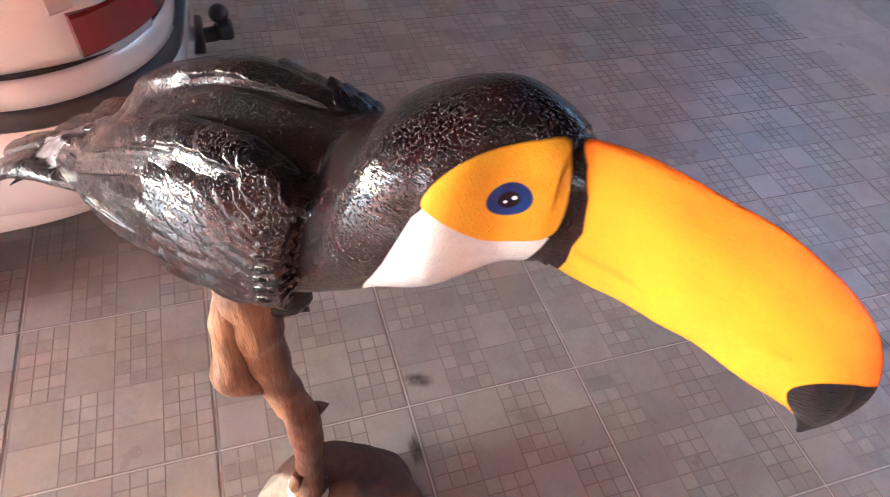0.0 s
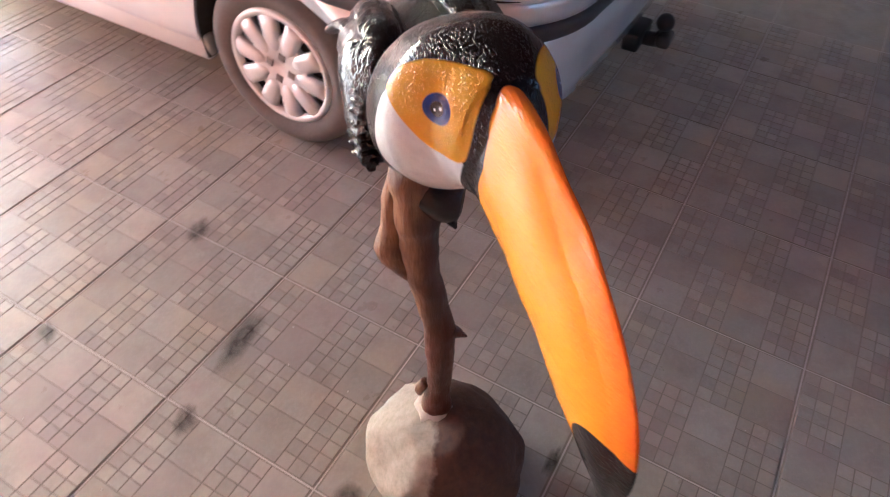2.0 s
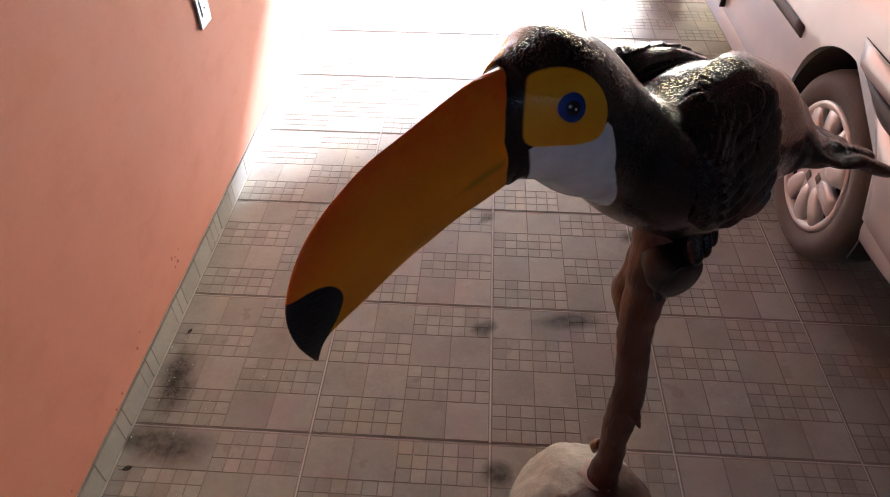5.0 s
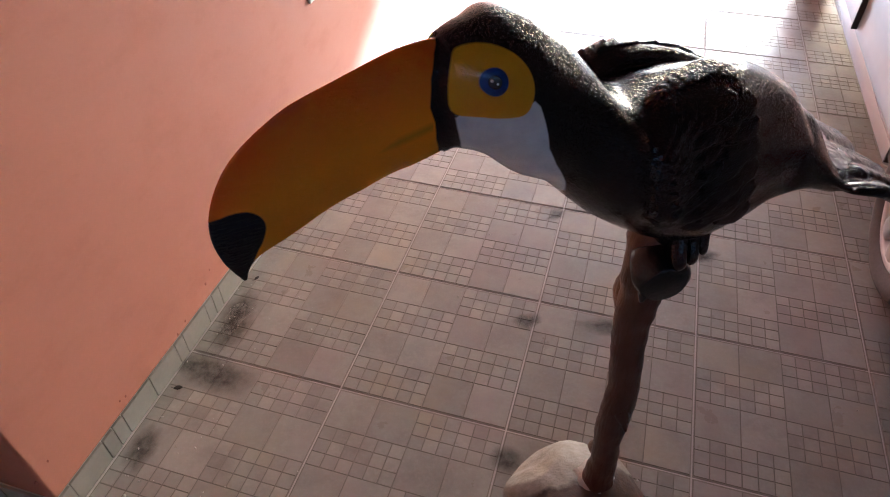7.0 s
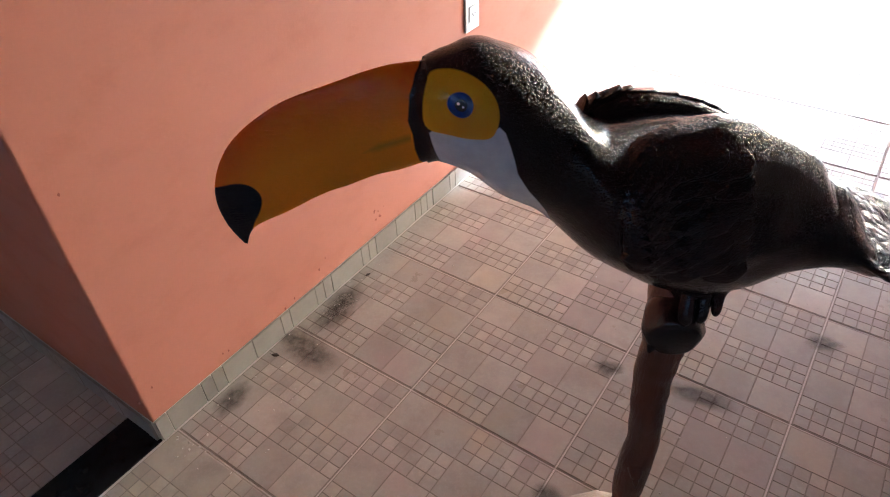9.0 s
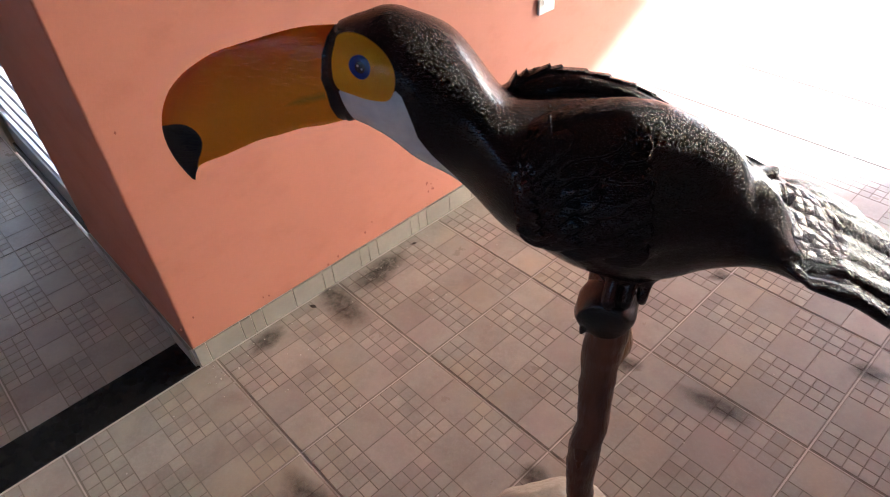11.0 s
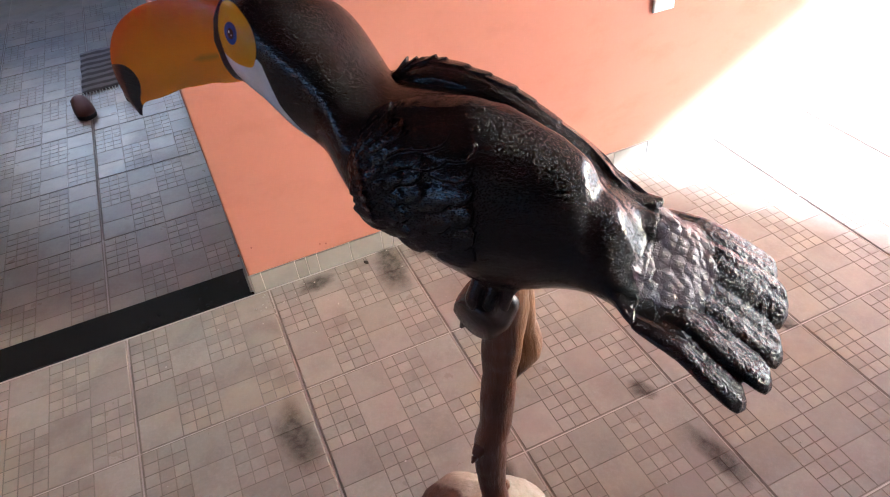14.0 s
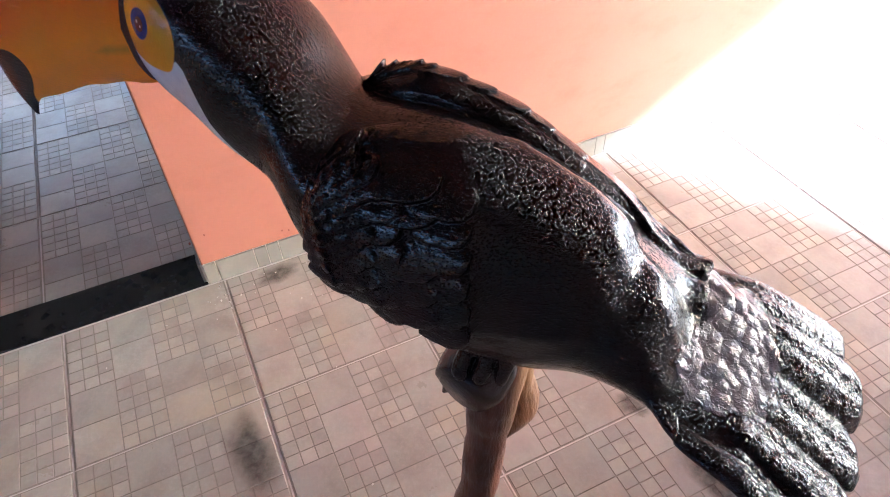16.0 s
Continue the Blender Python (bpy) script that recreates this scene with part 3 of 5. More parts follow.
# trunk of the bird: top ahead, top up, bottom ahead, bottom up, half width, middle to the left
TRUNK = [
    (0.368, 1.213, 0.362, 1.115, 0.022, 0.0), (0.350, 1.228, 0.340, 1.099, 0.040, 0.0), (0.325, 1.238, 0.318, 1.090, 0.053, 0.0),
    (0.295, 1.243, 0.290, 1.072, 0.063, -0.002), (0.262, 1.234, 0.246, 1.032, 0.070, -0.004), (0.230, 1.210, 0.202, 0.992, 0.071, -0.006),
    (0.195, 1.175, 0.156, 0.950, 0.074, -0.004), (0.160, 1.143, 0.105, 0.912, 0.080, -0.002), (0.115, 1.126, 0.055, 0.882, 0.087, 0.0),
    (0.060, 1.120, 0.005, 0.866, 0.090, 0.0), (0.000, 1.103, -0.045, 0.864, 0.090, 0.0), (-0.060, 1.071, -0.095, 0.871, 0.084, 0.002),
    (-0.120, 1.030, -0.140, 0.878, 0.078, 0.006), (-0.175, 0.992, -0.180, 0.893, 0.072, 0.012), (-0.220, 0.968, -0.215, 0.898, 0.070, 0.014),
    (-0.248, 0.950, -0.245, 0.900, 0.070, 0.012), (-0.266, 0.934, -0.264, 0.902, 0.064, 0.012), (-0.276, 0.922, -0.275, 0.906, 0.052, 0.012)]
BEAK = [
    (0.352, 1.2275, 0.338, 1.0975, 0.029), (0.385, 1.226, 0.378, 1.0945, 0.0242), (0.430, 1.217, 0.422, 1.0905, 0.0202), (0.475, 1.203, 0.463, 1.083, 0.0178),
    (0.520, 1.179, 0.498, 1.071, 0.0155), (0.552, 1.150, 0.522, 1.0605, 0.0132), (0.573, 1.116, 0.540, 1.050, 0.0115), (0.581, 1.083, 0.549, 1.042, 0.009),
    (0.576, 1.050, 0.555, 1.032, 0.006), (0.563, 1.022, 0.559, 1.020, 0.002)]


def beak_ring(ta, tz, ba, bz, w, mid, sides):
    """A section of the beak: flat flanks that meet in a narrow flat ridge, rounded below."""
    c, ax = Vector(((ta + ba) / 2, mid, (tz + bz) / 2)), Vector(((ta - ba) / 2, 0, (tz - bz) / 2))
    half = spline([(1.0, 0.0), (0.99, 0.12), (0.9, 0.36), (0.6, 0.74), (0.1, 0.98), (-0.35, 1.0), (-0.75, 0.78), (-0.95, 0.42), (-1.0, 0.0)], sides // 2 + 1)
    lean = [0.42 * mid / 0.006 * min(1.0, max(0.0, (k + 0.1) / 1.0)) ** 1.5 for k, s in half]     # the ridge runs off-centre, to the bird's left
    return [c + ax * k + Vector((0, w * (s * (1 - q) + q), 0)) for (k, s), q in zip(half, lean)] + [c + ax * k + Vector((0, w * (q - s * (1 - 0.3 * q)), 0)) for (k, s), q in list(zip(half, lean))[-2:0:-1]]


def ring_between(ta, tz, ba, bz, w, mid, sides, square=2.0):
    c, ax = Vector(((ta + ba) / 2, mid, (tz + bz) / 2)), Vector(((ta - ba) / 2, 0, (tz - bz) / 2))
    out = []
    for i in range(sides):
        a = 2 * math.pi * i / sides
        s, k = math.sin(a), math.cos(a)
        k = math.copysign(abs(k) ** (2 / square), k)
        s = math.copysign(abs(s) ** (2 / square), s)
        out.append(c + ax * k + Vector((0, w * s, 0)))
    return out


def trunk_at(a_mid):
    """Section of the trunk whose middle lies at a_mid: middle height, half height, half width, middle."""
    best = min(TRUNK_FINE, key=lambda r: abs((r[0] + r[2]) / 2 - a_mid))
    return (best[1] + best[3]) / 2, (best[1] - best[3]) / 2, best[4], best[5]


TRUNK_FINE = spline(TRUNK, 260)
RIDGE = [(0.160, 0.044, 1.112), (0.146, 0.050, 1.132), (0.108, 0.054, 1.140), (0.030, 0.055, 1.123), (-0.060, 0.050, 1.078), (-0.143, 0.042, 1.021), (-0.205, 0.036, 0.966), (-0.245, 0.034, 0.930)]


RIDGE_LEFT = [(0.160, 0.036, 1.085), (0.142, 0.037, 1.105), (0.104, 0.034, 1.122), (0.030, 0.022, 1.120), (-0.060, 0.008, 1.088), (-0.143, 0.002, 1.030), (-0.205, 0.0, 0.970), (-0.245, 0.0, 0.932)]


def back_height(a, l):
    """Height of the trunk's back at a place ahead and to the side."""
    k = math.sqrt(max(0.0, 1 - (l / 0.085) ** 2))
    best = min(TRUNK_FINE, key=lambda r: abs((r[0] + r[2]) / 2 + k * (r[0] - r[2]) / 2 - a))
    return (best[1] + best[3]) / 2 + k * (best[1] - best[3]) / 2


def slope_of(a):
    """How far the back's crest lies to the bird's right."""
    t = min(1.0, max(0.0, (0.08 - a) / 0.17))
    return 0.010 * t * t * (3 - 2 * t) * min(1.0, max(0.0, (a + 0.285) / 0.05))


def wing_point(u, v, side, lift=0.0):
    """A place on the folded wing: u from shoulder to wing tip, v from the ridge down to the lower edge."""
    a, l, z = (RIDGE_FINE if side < 0 else LEFT_FINE)[min(int(u * 199), 199)]
    zc, h, w, mid = trunk_at(a)
    sink = max(0.0, (u - 0.70) / 0.30) ** 1.5
    flush = back_height(a, l) + 0.003 - 0.014 * sink
    smooth = min(1.0, max(0.0, (u - (0.48 if side < 0 else 0.52)) / 0.34))
    z += (flush - z) * smooth
    low = zc - h * (0.62 - 0.55 * u)
    shoulder = math.sqrt(max(0.0, 1 - (1 - min(u / 0.07, 1)) ** 2))
    out = w + 0.002 + (0.016 if side < 0 else 0.011) * shoulder * (1 - 0.6 * u) - 0.030 * sink
    t = v * math.pi * 0.56
    y = l + (out - l) * math.sin(min(t, math.pi / 2)) ** 0.8
    zz = z + (low - z) * (1 - math.cos(t)) / (1 - math.cos(math.pi * 0.56))
    if t > math.pi / 2:
        y -= (out - 0.8 * w) * 0.35 * ((t - math.pi / 2) / (0.06 * math.pi)) ** 2
    back = -0.035 * v * (1 - u)
    if side > 0:
        y -= 0.013 * v * v * min(1.0, max(0.0, (u - 0.35) / 0.3))
    n = Vector((0, math.sin(min(t, math.pi / 2)) + 0.15, math.cos(t) + 0.05)).normalized()
    p = Vector((a + back, y, zz)) + n * lift
    return Vector((p.x, side * p.y + mid, p.z)), Vector((n.x, side * n.y, n.z))


RIDGE_FINE, LEFT_FINE = spline(RIDGE, 200), spline(RIDGE_LEFT, 200)


def scale_plate(bm, p, n, along, length, width, thick, tilt):
    """One carved feather scale: a domed shield with a rounded free end that stands off the coat."""
    across = n.cross(along).normalized()
    rows = []
    for s, k, lift in ((-0.5, 0.75, 0.0), (-0.2, 0.98, 0.4), (0.15, 1.0, 0.8), (0.38, 0.78, 1.0), (0.5, 0.35, 0.95)):
        base = p + along * (s * length) + n * (tilt * (s + 0.5) * length)
        rows.append([base + across * (q * k * width / 2) + n * (thick * (1 - 0.8 * abs(q) ** 2) * (0.5 + 0.5 * lift)) for q in (-1, -0.5, 0, 0.5, 1)])
    top = [[bm.verts.new(x) for x in r] for r in rows]
    for r0, r1 in zip(top, top[1:]):
        for i in range(4):
            bm.faces.new((r0[i], r0[i + 1], r1[i + 1], r1[i]))
    rim = [r[0] for r in top] + top[-1][1:] + [r[-1] for r in top[-2::-1]] + top[0][-2:0:-1]
    down = [bm.verts.new(v.co - n * (thick + tilt * length * 0.9 + 0.002)) for v in rim]
    for i in range(len(rim)):
        j = (i + 1) % len(rim)
        bm.faces.new((rim[i], rim[j], down[j], down[i]))
    bm.faces.new(down)


# the carver's last cuts along the bird. Up: ahead, left crest, right crest, underside. Out: ahead, left flank, right flank, forward, twist
CARVE_UP = [(-0.33, -0.0574, 0.0192, 0.0211), (-0.27, -0.0494, 0.0253, 0.0389), (-0.21, -0.0452, 0.0185, 0.0408), (-0.15, -0.0191, 0.0068, 0.0419), (-0.09, 0.006, -0.0069, 0.0248), (-0.03, 0.005, -0.0101, 0.0078), (0.03, 0.0022, -0.0138, 0.0037), (0.09, -0.0088, -0.0152, 0.0042), (0.15, -0.0269, -0.0307, 0.012), (0.21, -0.0202, -0.0133, 0.0141), (0.27, -0.0266, -0.0305, -0.0028), (0.33, -0.0318, -0.0354, -0.0053), (0.39, -0.0263, -0.0368, -0.0164), (0.45, -0.0246, -0.0388, -0.024), (0.51, -0.0139, -0.0423, -0.0307), (0.57, -0.0122, -0.0302, -0.0205)]
CARVE_OUT = [(-0.33, 0.0093, 0.0227, -0.0123, 0.108), (-0.27, 0.0112, 0.0071, 0.0069, 0.0529), (-0.21, 0.0132, 0.0031, 0.0092, 0.0256), (-0.15, 0.0038, -0.0042, 0.0124, 0.0269), (-0.09, -0.0036, -0.0087, -0.0109, 0.0364), (-0.03, -0.005, -0.0124, -0.0126, 0.0273), (0.03, 0.0012, -0.0103, -0.0142, 0.014), (0.09, 0.0019, -0.0046, -0.0045, 0.0007), (0.15, 0.0207, -0.0005, 0.0025, -0.0011), (0.21, 0.0007, 0.01, 0.0023, -0.0206), (0.27, -0.0017, 0.0081, 0.0014, -0.0388), (0.33, 0.0048, -0.0099, -0.0071, -0.0514), (0.39, -0.001, -0.0068, -0.0045, -0.0626), (0.45, -0.0095, 0.0094, -0.0093, -0.0604), (0.51, -0.0155, 0.0198, -0.0091, -0.0681), (0.57, -0.0136, 0.0224, -0.0093, -0.06)]
AXIS = [(-0.34, 0.89), (-0.27, 0.895), (-0.2, 0.925), (-0.12, 0.955), (-0.03, 0.985), (0.06, 1.0), (0.13, 1.03), (0.2, 1.08), (0.26, 1.12), (0.3, 1.15), (0.35, 1.165), (0.45, 1.145), (0.52, 1.115), (0.57, 1.07)]


def carve(co):
    """Raises, lowers and widens the roughed-out bird by small smooth amounts, and sets its slight lean."""
    a, l, z = co.T
    up, out, axis = np.array(CARVE_UP), np.array(CARVE_OUT), np.array(AXIS)
    knots = up[:, 0]
    i = np.clip(np.searchsorted(knots, a) - 1, 0, len(knots) - 2)
    f = np.clip((a - knots[i]) / (knots[i + 1] - knots[i]), 0, 1)
    f = f * f * (3 - 2 * f)

    def at(column):
        return column[i] * (1 - f) + column[i + 1] * f

    mid = np.interp(a, knots, np.interp(knots, axis[:, 0], axis[:, 1]))
    high = 0.5 + 0.5 * np.tanh((z - mid) / np.where(a > 0.35, 0.06, np.where(a < -0.2, 0.06, 0.1))) * np.clip((a + 0.25) / 0.06, 0, 1)
    left = 0.5 + 0.5 * np.tanh(l / 0.035)
    twist = at(out[:, 4])
    y = l + np.where(l > 0, at(out[:, 1]), at(out[:, 2])) * np.tanh(l / 0.05) - twist * (z - mid)
    h = z + high * (left * at(up[:, 1]) + (1 - left) * at(up[:, 2])) + (1 - high) * at(up[:, 3]) + twist * l
    lean = Euler((0.1021, -0.0399, 0.0154)).to_matrix()
    moved = np.stack([a + at(out[:, 3]), y, h - 1], 1) @ np.array(lean).T
    return moved + np.array((0.0136, 0.0036, 1.0093))


def toucan():
    bm = bmesh.new()
    rnd = random.Random(3)
    # trunk, neck and head
    sides = 72
    rings = []
    for r in TRUNK_FINE:
        zc, h = (r[1] + r[3]) / 2, (r[1] - r[3]) / 2
        rings.append([v - Vector((0, slope_of((r[0] + r[2]) / 2) * max(0.0, (v.z - zc) / h), 0)) for v in ring_between(*r, sides, 2.1)])
    loft(bm, rings)
    # beak
    beak = spline(BEAK, 90)
    loft(bm, [beak_ring(*r, 0.006 * min(1.0, k / 30), 64) for k, r in enumerate(beak)])
    # wings: a shell, then overlapping scales on the shoulder and long plates towards the tail
    for side in (1, -1):
        shell = []
        for i in range(61):
            u = i / 60
            outer = [wing_point(u, j / 22, side)[0] for j in range(23)]
            a, l, z = (RIDGE_FINE if side < 0 else LEFT_FINE)[min(int(u * 199), 199)]
            zc, h, w, mid = trunk_at(a)
            inner = [Vector((outer[-1].x, mid + side * w * 0.72, outer[-1].z + 0.004)), Vector((a, mid + side * w * 0.45, zc)), Vector((a, mid + side * l * 0.55, z - 0.016))]
            shell.append(outer + inner)
        loft(bm, shell)
        for row in range(8):
            u = 0.035 + row * 0.052
            count = 11 - row // 3
            for j in range(count):
                v = 0.02 + (j + (0.5 if row % 2 else 0.0)) / count * 0.98
                if v > 1.0 or (row > 3 and v < 0.3) or (side > 0 and row > 4 and rnd.random() < 0.3):
                    continue
                p, n = wing_point(u, v, side, 0.0005)
                q, _ = wing_point(min(u + 0.03, 1), v, side, 0.0005)
                size = 0.022 + 0.002 * row + rnd.uniform(-0.002, 0.003)
                scale_plate(bm, p, n, (q - p).normalized(), size * 1.25, size, (0.0058 if row < 5 else 0.003) if side > 0 else 0.0042, (0.08 if side > 0 and row > 3 else 0.09) + rnd.uniform(0, 0.05))
        if side < 0:
            # the thick rounded shoulder roll under the right crest
            tube(bm, [(0.150, -0.046, 1.102, 0.012), (0.132, -0.048, 1.117, 0.020), (0.090, -0.048, 1.120, 0.020), (0.030, -0.046, 1.106, 0.018), (-0.050, -0.042, 1.064, 0.015), (-0.120, -0.038, 1.018, 0.010)], 18, 40, 0.1, 3.0)
        # scalloped plates along the crest
        for k in range(11):
            u = 0.075 + k * 0.05
            p, n = wing_point(u, 0.04, side)
            q, _ = wing_point(u + 0.03, 0.04, side)
            size = 0.026 + rnd.uniform(-0.003, 0.006)
            scale_plate(bm, p, n, (q - p).normalized(), size * 1.5, size, 0.003 if side < 0 else 0.0016, (0.13 if side < 0 else 0.03) * (1 - k / 14) + rnd.uniform(0, 0.05 if side < 0 else 0.02))
        for u0, u1, v, wide in ((0.40, 0.80, 0.10, 0.034), (0.45, 0.88, 0.32, 0.036), (0.42, 0.84, 0.55, 0.038), (0.50, 0.97, 0.20, 0.026), (0.55, 0.93, 0.75, 0.034), (0.35, 0.72, 0.88, 0.034)):
            if side > 0 and v > 0.5:
                continue
            prev = None
            rows = []
            for s in range(15):
                u = u0 + (u1 - u0) * s / 14
                p, n = wing_point(u, v, side, 0.001)
                q, _ = wing_point(min(u + 0.01, 1.0), v, side, 0.001)
                along = (q - p).normalized() if (q - p).length > 1e-5 else prev
                prev = along
                across = n.cross(along).normalized()
                k2 = math.sqrt(max(0.0, 1 - ((s - 9) / 5.4) ** 2)) if s > 9 else 0.7 + 0.3 * s / 9
                th = -0.003 + (0.0062 if side < 0 else 0.0038) * min(1.0, s / 9)
                half = wide * 0.5 * max(k2, 0.12)
                rows.append([p - across * half - n * 0.009, p - across * half + n * th * 0.75, p - across * half * 0.5 + n * th, p + n * th * 1.1, p + across * half * 0.5 + n * th, p + across * half + n * th * 0.75, p + across * half - n * 0.009])
            loft(bm, rows, cap=True)
    # blunt feather ends that lie over the pale rump
    for a, l, wide, long, tilt, yaw in ((-0.176, 0.034, 0.046, 0.066, 0.05, 0.10), (-0.184, -0.006, 0.025, 0.062, 0.07, -0.03), (-0.172, -0.034, 0.024, 0.060, 0.06, -0.16)):
        p = Vector((a, l, back_height(a, l) + 0.001))
        n = Vector((-0.40, 3.0 * l, 0.9)).normalized()
        way = Vector((-1, yaw, -0.45))
        scale_plate(bm, p, n, (way - n * n.dot(way)).normalized(), long, wide, 0.0045, tilt)
    # tail: five thick feathers in a fan that leans to the bird's left
    for l0, l1, end, up, wide in ((0.060, 0.116, -0.312, 0.884, 0.0250), (0.038, 0.080, -0.332, 0.890, 0.0245), (0.012, 0.037, -0.342, 0.893, 0.0255), (-0.022, -0.012, -0.343, 0.895, 0.0250), (-0.056, -0.060, -0.330, 0.893, 0.0245)):
        start, finish = Vector((-0.150, l0, 0.944)), Vector((end, l1, up))
        rows = []
        for s in range(34):
            t = s / 33
            p = start.lerp(finish, t) + Vector((0, 0, 0.014 * math.sin(math.pi * t)))
            half = (0.75 + 0.25 * min(1, t * 1.2)) * wide * (math.sqrt(max(0.0, 1 - ((t - 0.90) / 0.103) ** 2)) if t > 0.90 else 1)
            half = max(half, 0.0015)
            rise = 0.0150 * min(1.0, half / 0.018)
            row = []
            for j in range(28):
                a = 2 * math.pi * j / 28
                c, z = math.copysign(abs(math.cos(a)) ** 0.8, math.cos(a)), math.copysign(abs(math.sin(a)) ** 0.9, math.sin(a))
                groove = 0.0022 * math.exp(-(c / 0.13) ** 2) * min(1.0, t * 2) if z > 0 else 0.0
                row.append(p + Vector((0, half * c, rise * 0.85 * (z if z > 0 else 0.75 * z) - groove)))
            rows.append(row)
        loft(bm, rows)
    web = []
    for s in range(20):
        t = s / 19
        a, z = -0.150 - 0.165 * t, 0.936 - 0.052 * t + 0.014 * math.sin(math.pi * t)
        lo, hi = -0.060 - 0.010 * t, 0.062 + 0.050 * t
        web.append([Vector((a + 0.012 * (2 * q - 1) ** 2, lo + (hi - lo) * q, z + k)) for q, k in ((0, 0), (0.25, 0.003), (0.5, 0.004), (0.75, 0.003), (1, 0), (0.75, -0.006), (0.5, -0.007), (0.25, -0.006))])
    loft(bm, web)
    # toes round the perch
    for side, ahead in ((1, 0.024), (-1, 0.024), (1, -0.022), (-1, -0.022), (1, 0.001), (-1, 0.001)):
        y0 = side * 0.016
        tube(bm, [(ahead - 0.006, y0, 0.890, 0.013), (ahead, y0 + side * 0.012, 0.868, 0.0105), (ahead + 0.004, y0 + side * 0.020, 0.846, 0.0105), (ahead + 0.003, y0 + side * 0.021, 0.836, 0.0085), (ahead, y0 + side * 0.016, 0.828, 0.0035)], 10, 14, 0.12, side + ahead)
    tube(bm, [(0.01, 0, 0.90, 0.042), (0.006, 0, 0.872, 0.038), (0.004, 0, 0.855, 0.030)], 16, 8, 0.1)
    # fuse the carving into one skin under its coats of paint
    bmesh.ops.recalc_face_normals(bm, faces=bm.faces)
    raw = bpy.data.meshes.new("carving")
    bm.to_mesh(raw)
    bm.free()
    carving = new("carving", raw)
    fuse = carving.modifiers.new("fuse", "REMESH")
    fuse.mode, fuse.voxel_size, fuse.use_smooth_shade = "VOXEL", 0.0013, True
    me = bpy.data.meshes.new_from_object(carving.evaluated_get(bpy.context.evaluated_depsgraph_get()))
    me.name = "toucan_sculpture"
    bpy.data.objects.remove(carving)
    n = len(me.vertices)
    co, ed = np.empty(n * 3), np.empty(len(me.edges) * 2, dtype=np.int64)
    me.vertices.foreach_get("co", co)
    me.edges.foreach_get("vertices", ed)
    co, ed = co.reshape(-1, 3), ed.reshape(-1, 2)
    degree = np.maximum(np.bincount(ed.ravel(), minlength=n), 1)[:, None]
    for _ in range(2):
        total = np.stack([np.bincount(ed[:, 0], co[ed[:, 1], k], n) + np.bincount(ed[:, 1], co[ed[:, 0], k], n) for k in range(3)], 1)
        co = co + 0.5 * (total / degree - co)
    # the left hip was filled and sanded smooth before it was painted
    skin = carve(co)
    filled = np.exp(-((co[:, 0] + 0.160) / 0.030) ** 2 - ((co[:, 1] - 0.030) / 0.042) ** 2) * (co[:, 2] > 0.95)
    skin += filled[:, None] * np.array((-0.005, 0.005, 0.020))
    ease = lambda x, lo, hi: np.clip((x - lo) / (hi - lo), 0, 1) ** 2 * (3 - 2 * np.clip((x - lo) / (hi - lo), 0, 1))
    sanded = ease(co[:, 0], -0.192, -0.160) * ease(-co[:, 0], -0.005, 0.035) * ease(co[:, 1], -0.034, -0.008)
    some = np.nonzero(sanded > 0.001)[0]
    place = np.full(n, -1)
    place[some] = np.arange(len(some))
    near = place[ed]
    near = near[(near >= 0).all(1)]
    m, local, amount = len(some), skin[some], (0.6 * sanded[some])[:, None]
    valence = np.maximum(np.bincount(near.ravel(), minlength=m), 1)[:, None]
    for _ in range(260):
        total = np.stack([np.bincount(near[:, 0], local[near[:, 1], k], m) + np.bincount(near[:, 1], local[near[:, 0], k], m) for k in range(3)], 1)
        local = local + amount * (total / valence - local)
    skin[some] = local
    me.vertices.foreach_set("co", skin.ravel())
    me.polygons.foreach_set("use_smooth", np.ones(len(me.polygons), dtype=bool))
    a, l, z = co.T
    head = a > 0.2
    sides_of = np.abs(l) > 0.02
    left = l > 0
    yellow = np.where(left, field(a, z, YELLOW_LEFT), field(a, z, YELLOW_RIGHT))
    white = np.where(left, field(a, z, WHITE_LEFT), field(a, z, WHITE_RIGHT))
    eye = np.hypot(a - np.where(left, 0.3207, 0.3255), z - 1.1928)
    beak_field = field(a, z, BEAK_LINE)
    B = np.array(beak)
    best, ridge = np.full(n, 1e9), np.zeros(n)
    on_beak = np.nonzero(a > 0.33)[0]
    for ta, tz, ba, bz, _ in B:
        dx, dz = ta - ba, tz - bz
        length = math.hypot(dx, dz) + 1e-9
        px, pz = a[on_beak] - ba, z[on_beak] - bz
        along, off = (px * dx + pz * dz) / length ** 2, np.abs(px * dz - pz * dx) / length
        closer = off < best[on_beak]
        best[on_beak] = np.where(closer, off, best[on_beak])
        ridge[on_beak] = np.where(closer, np.clip(along, 0, 1), ridge[on_beak])
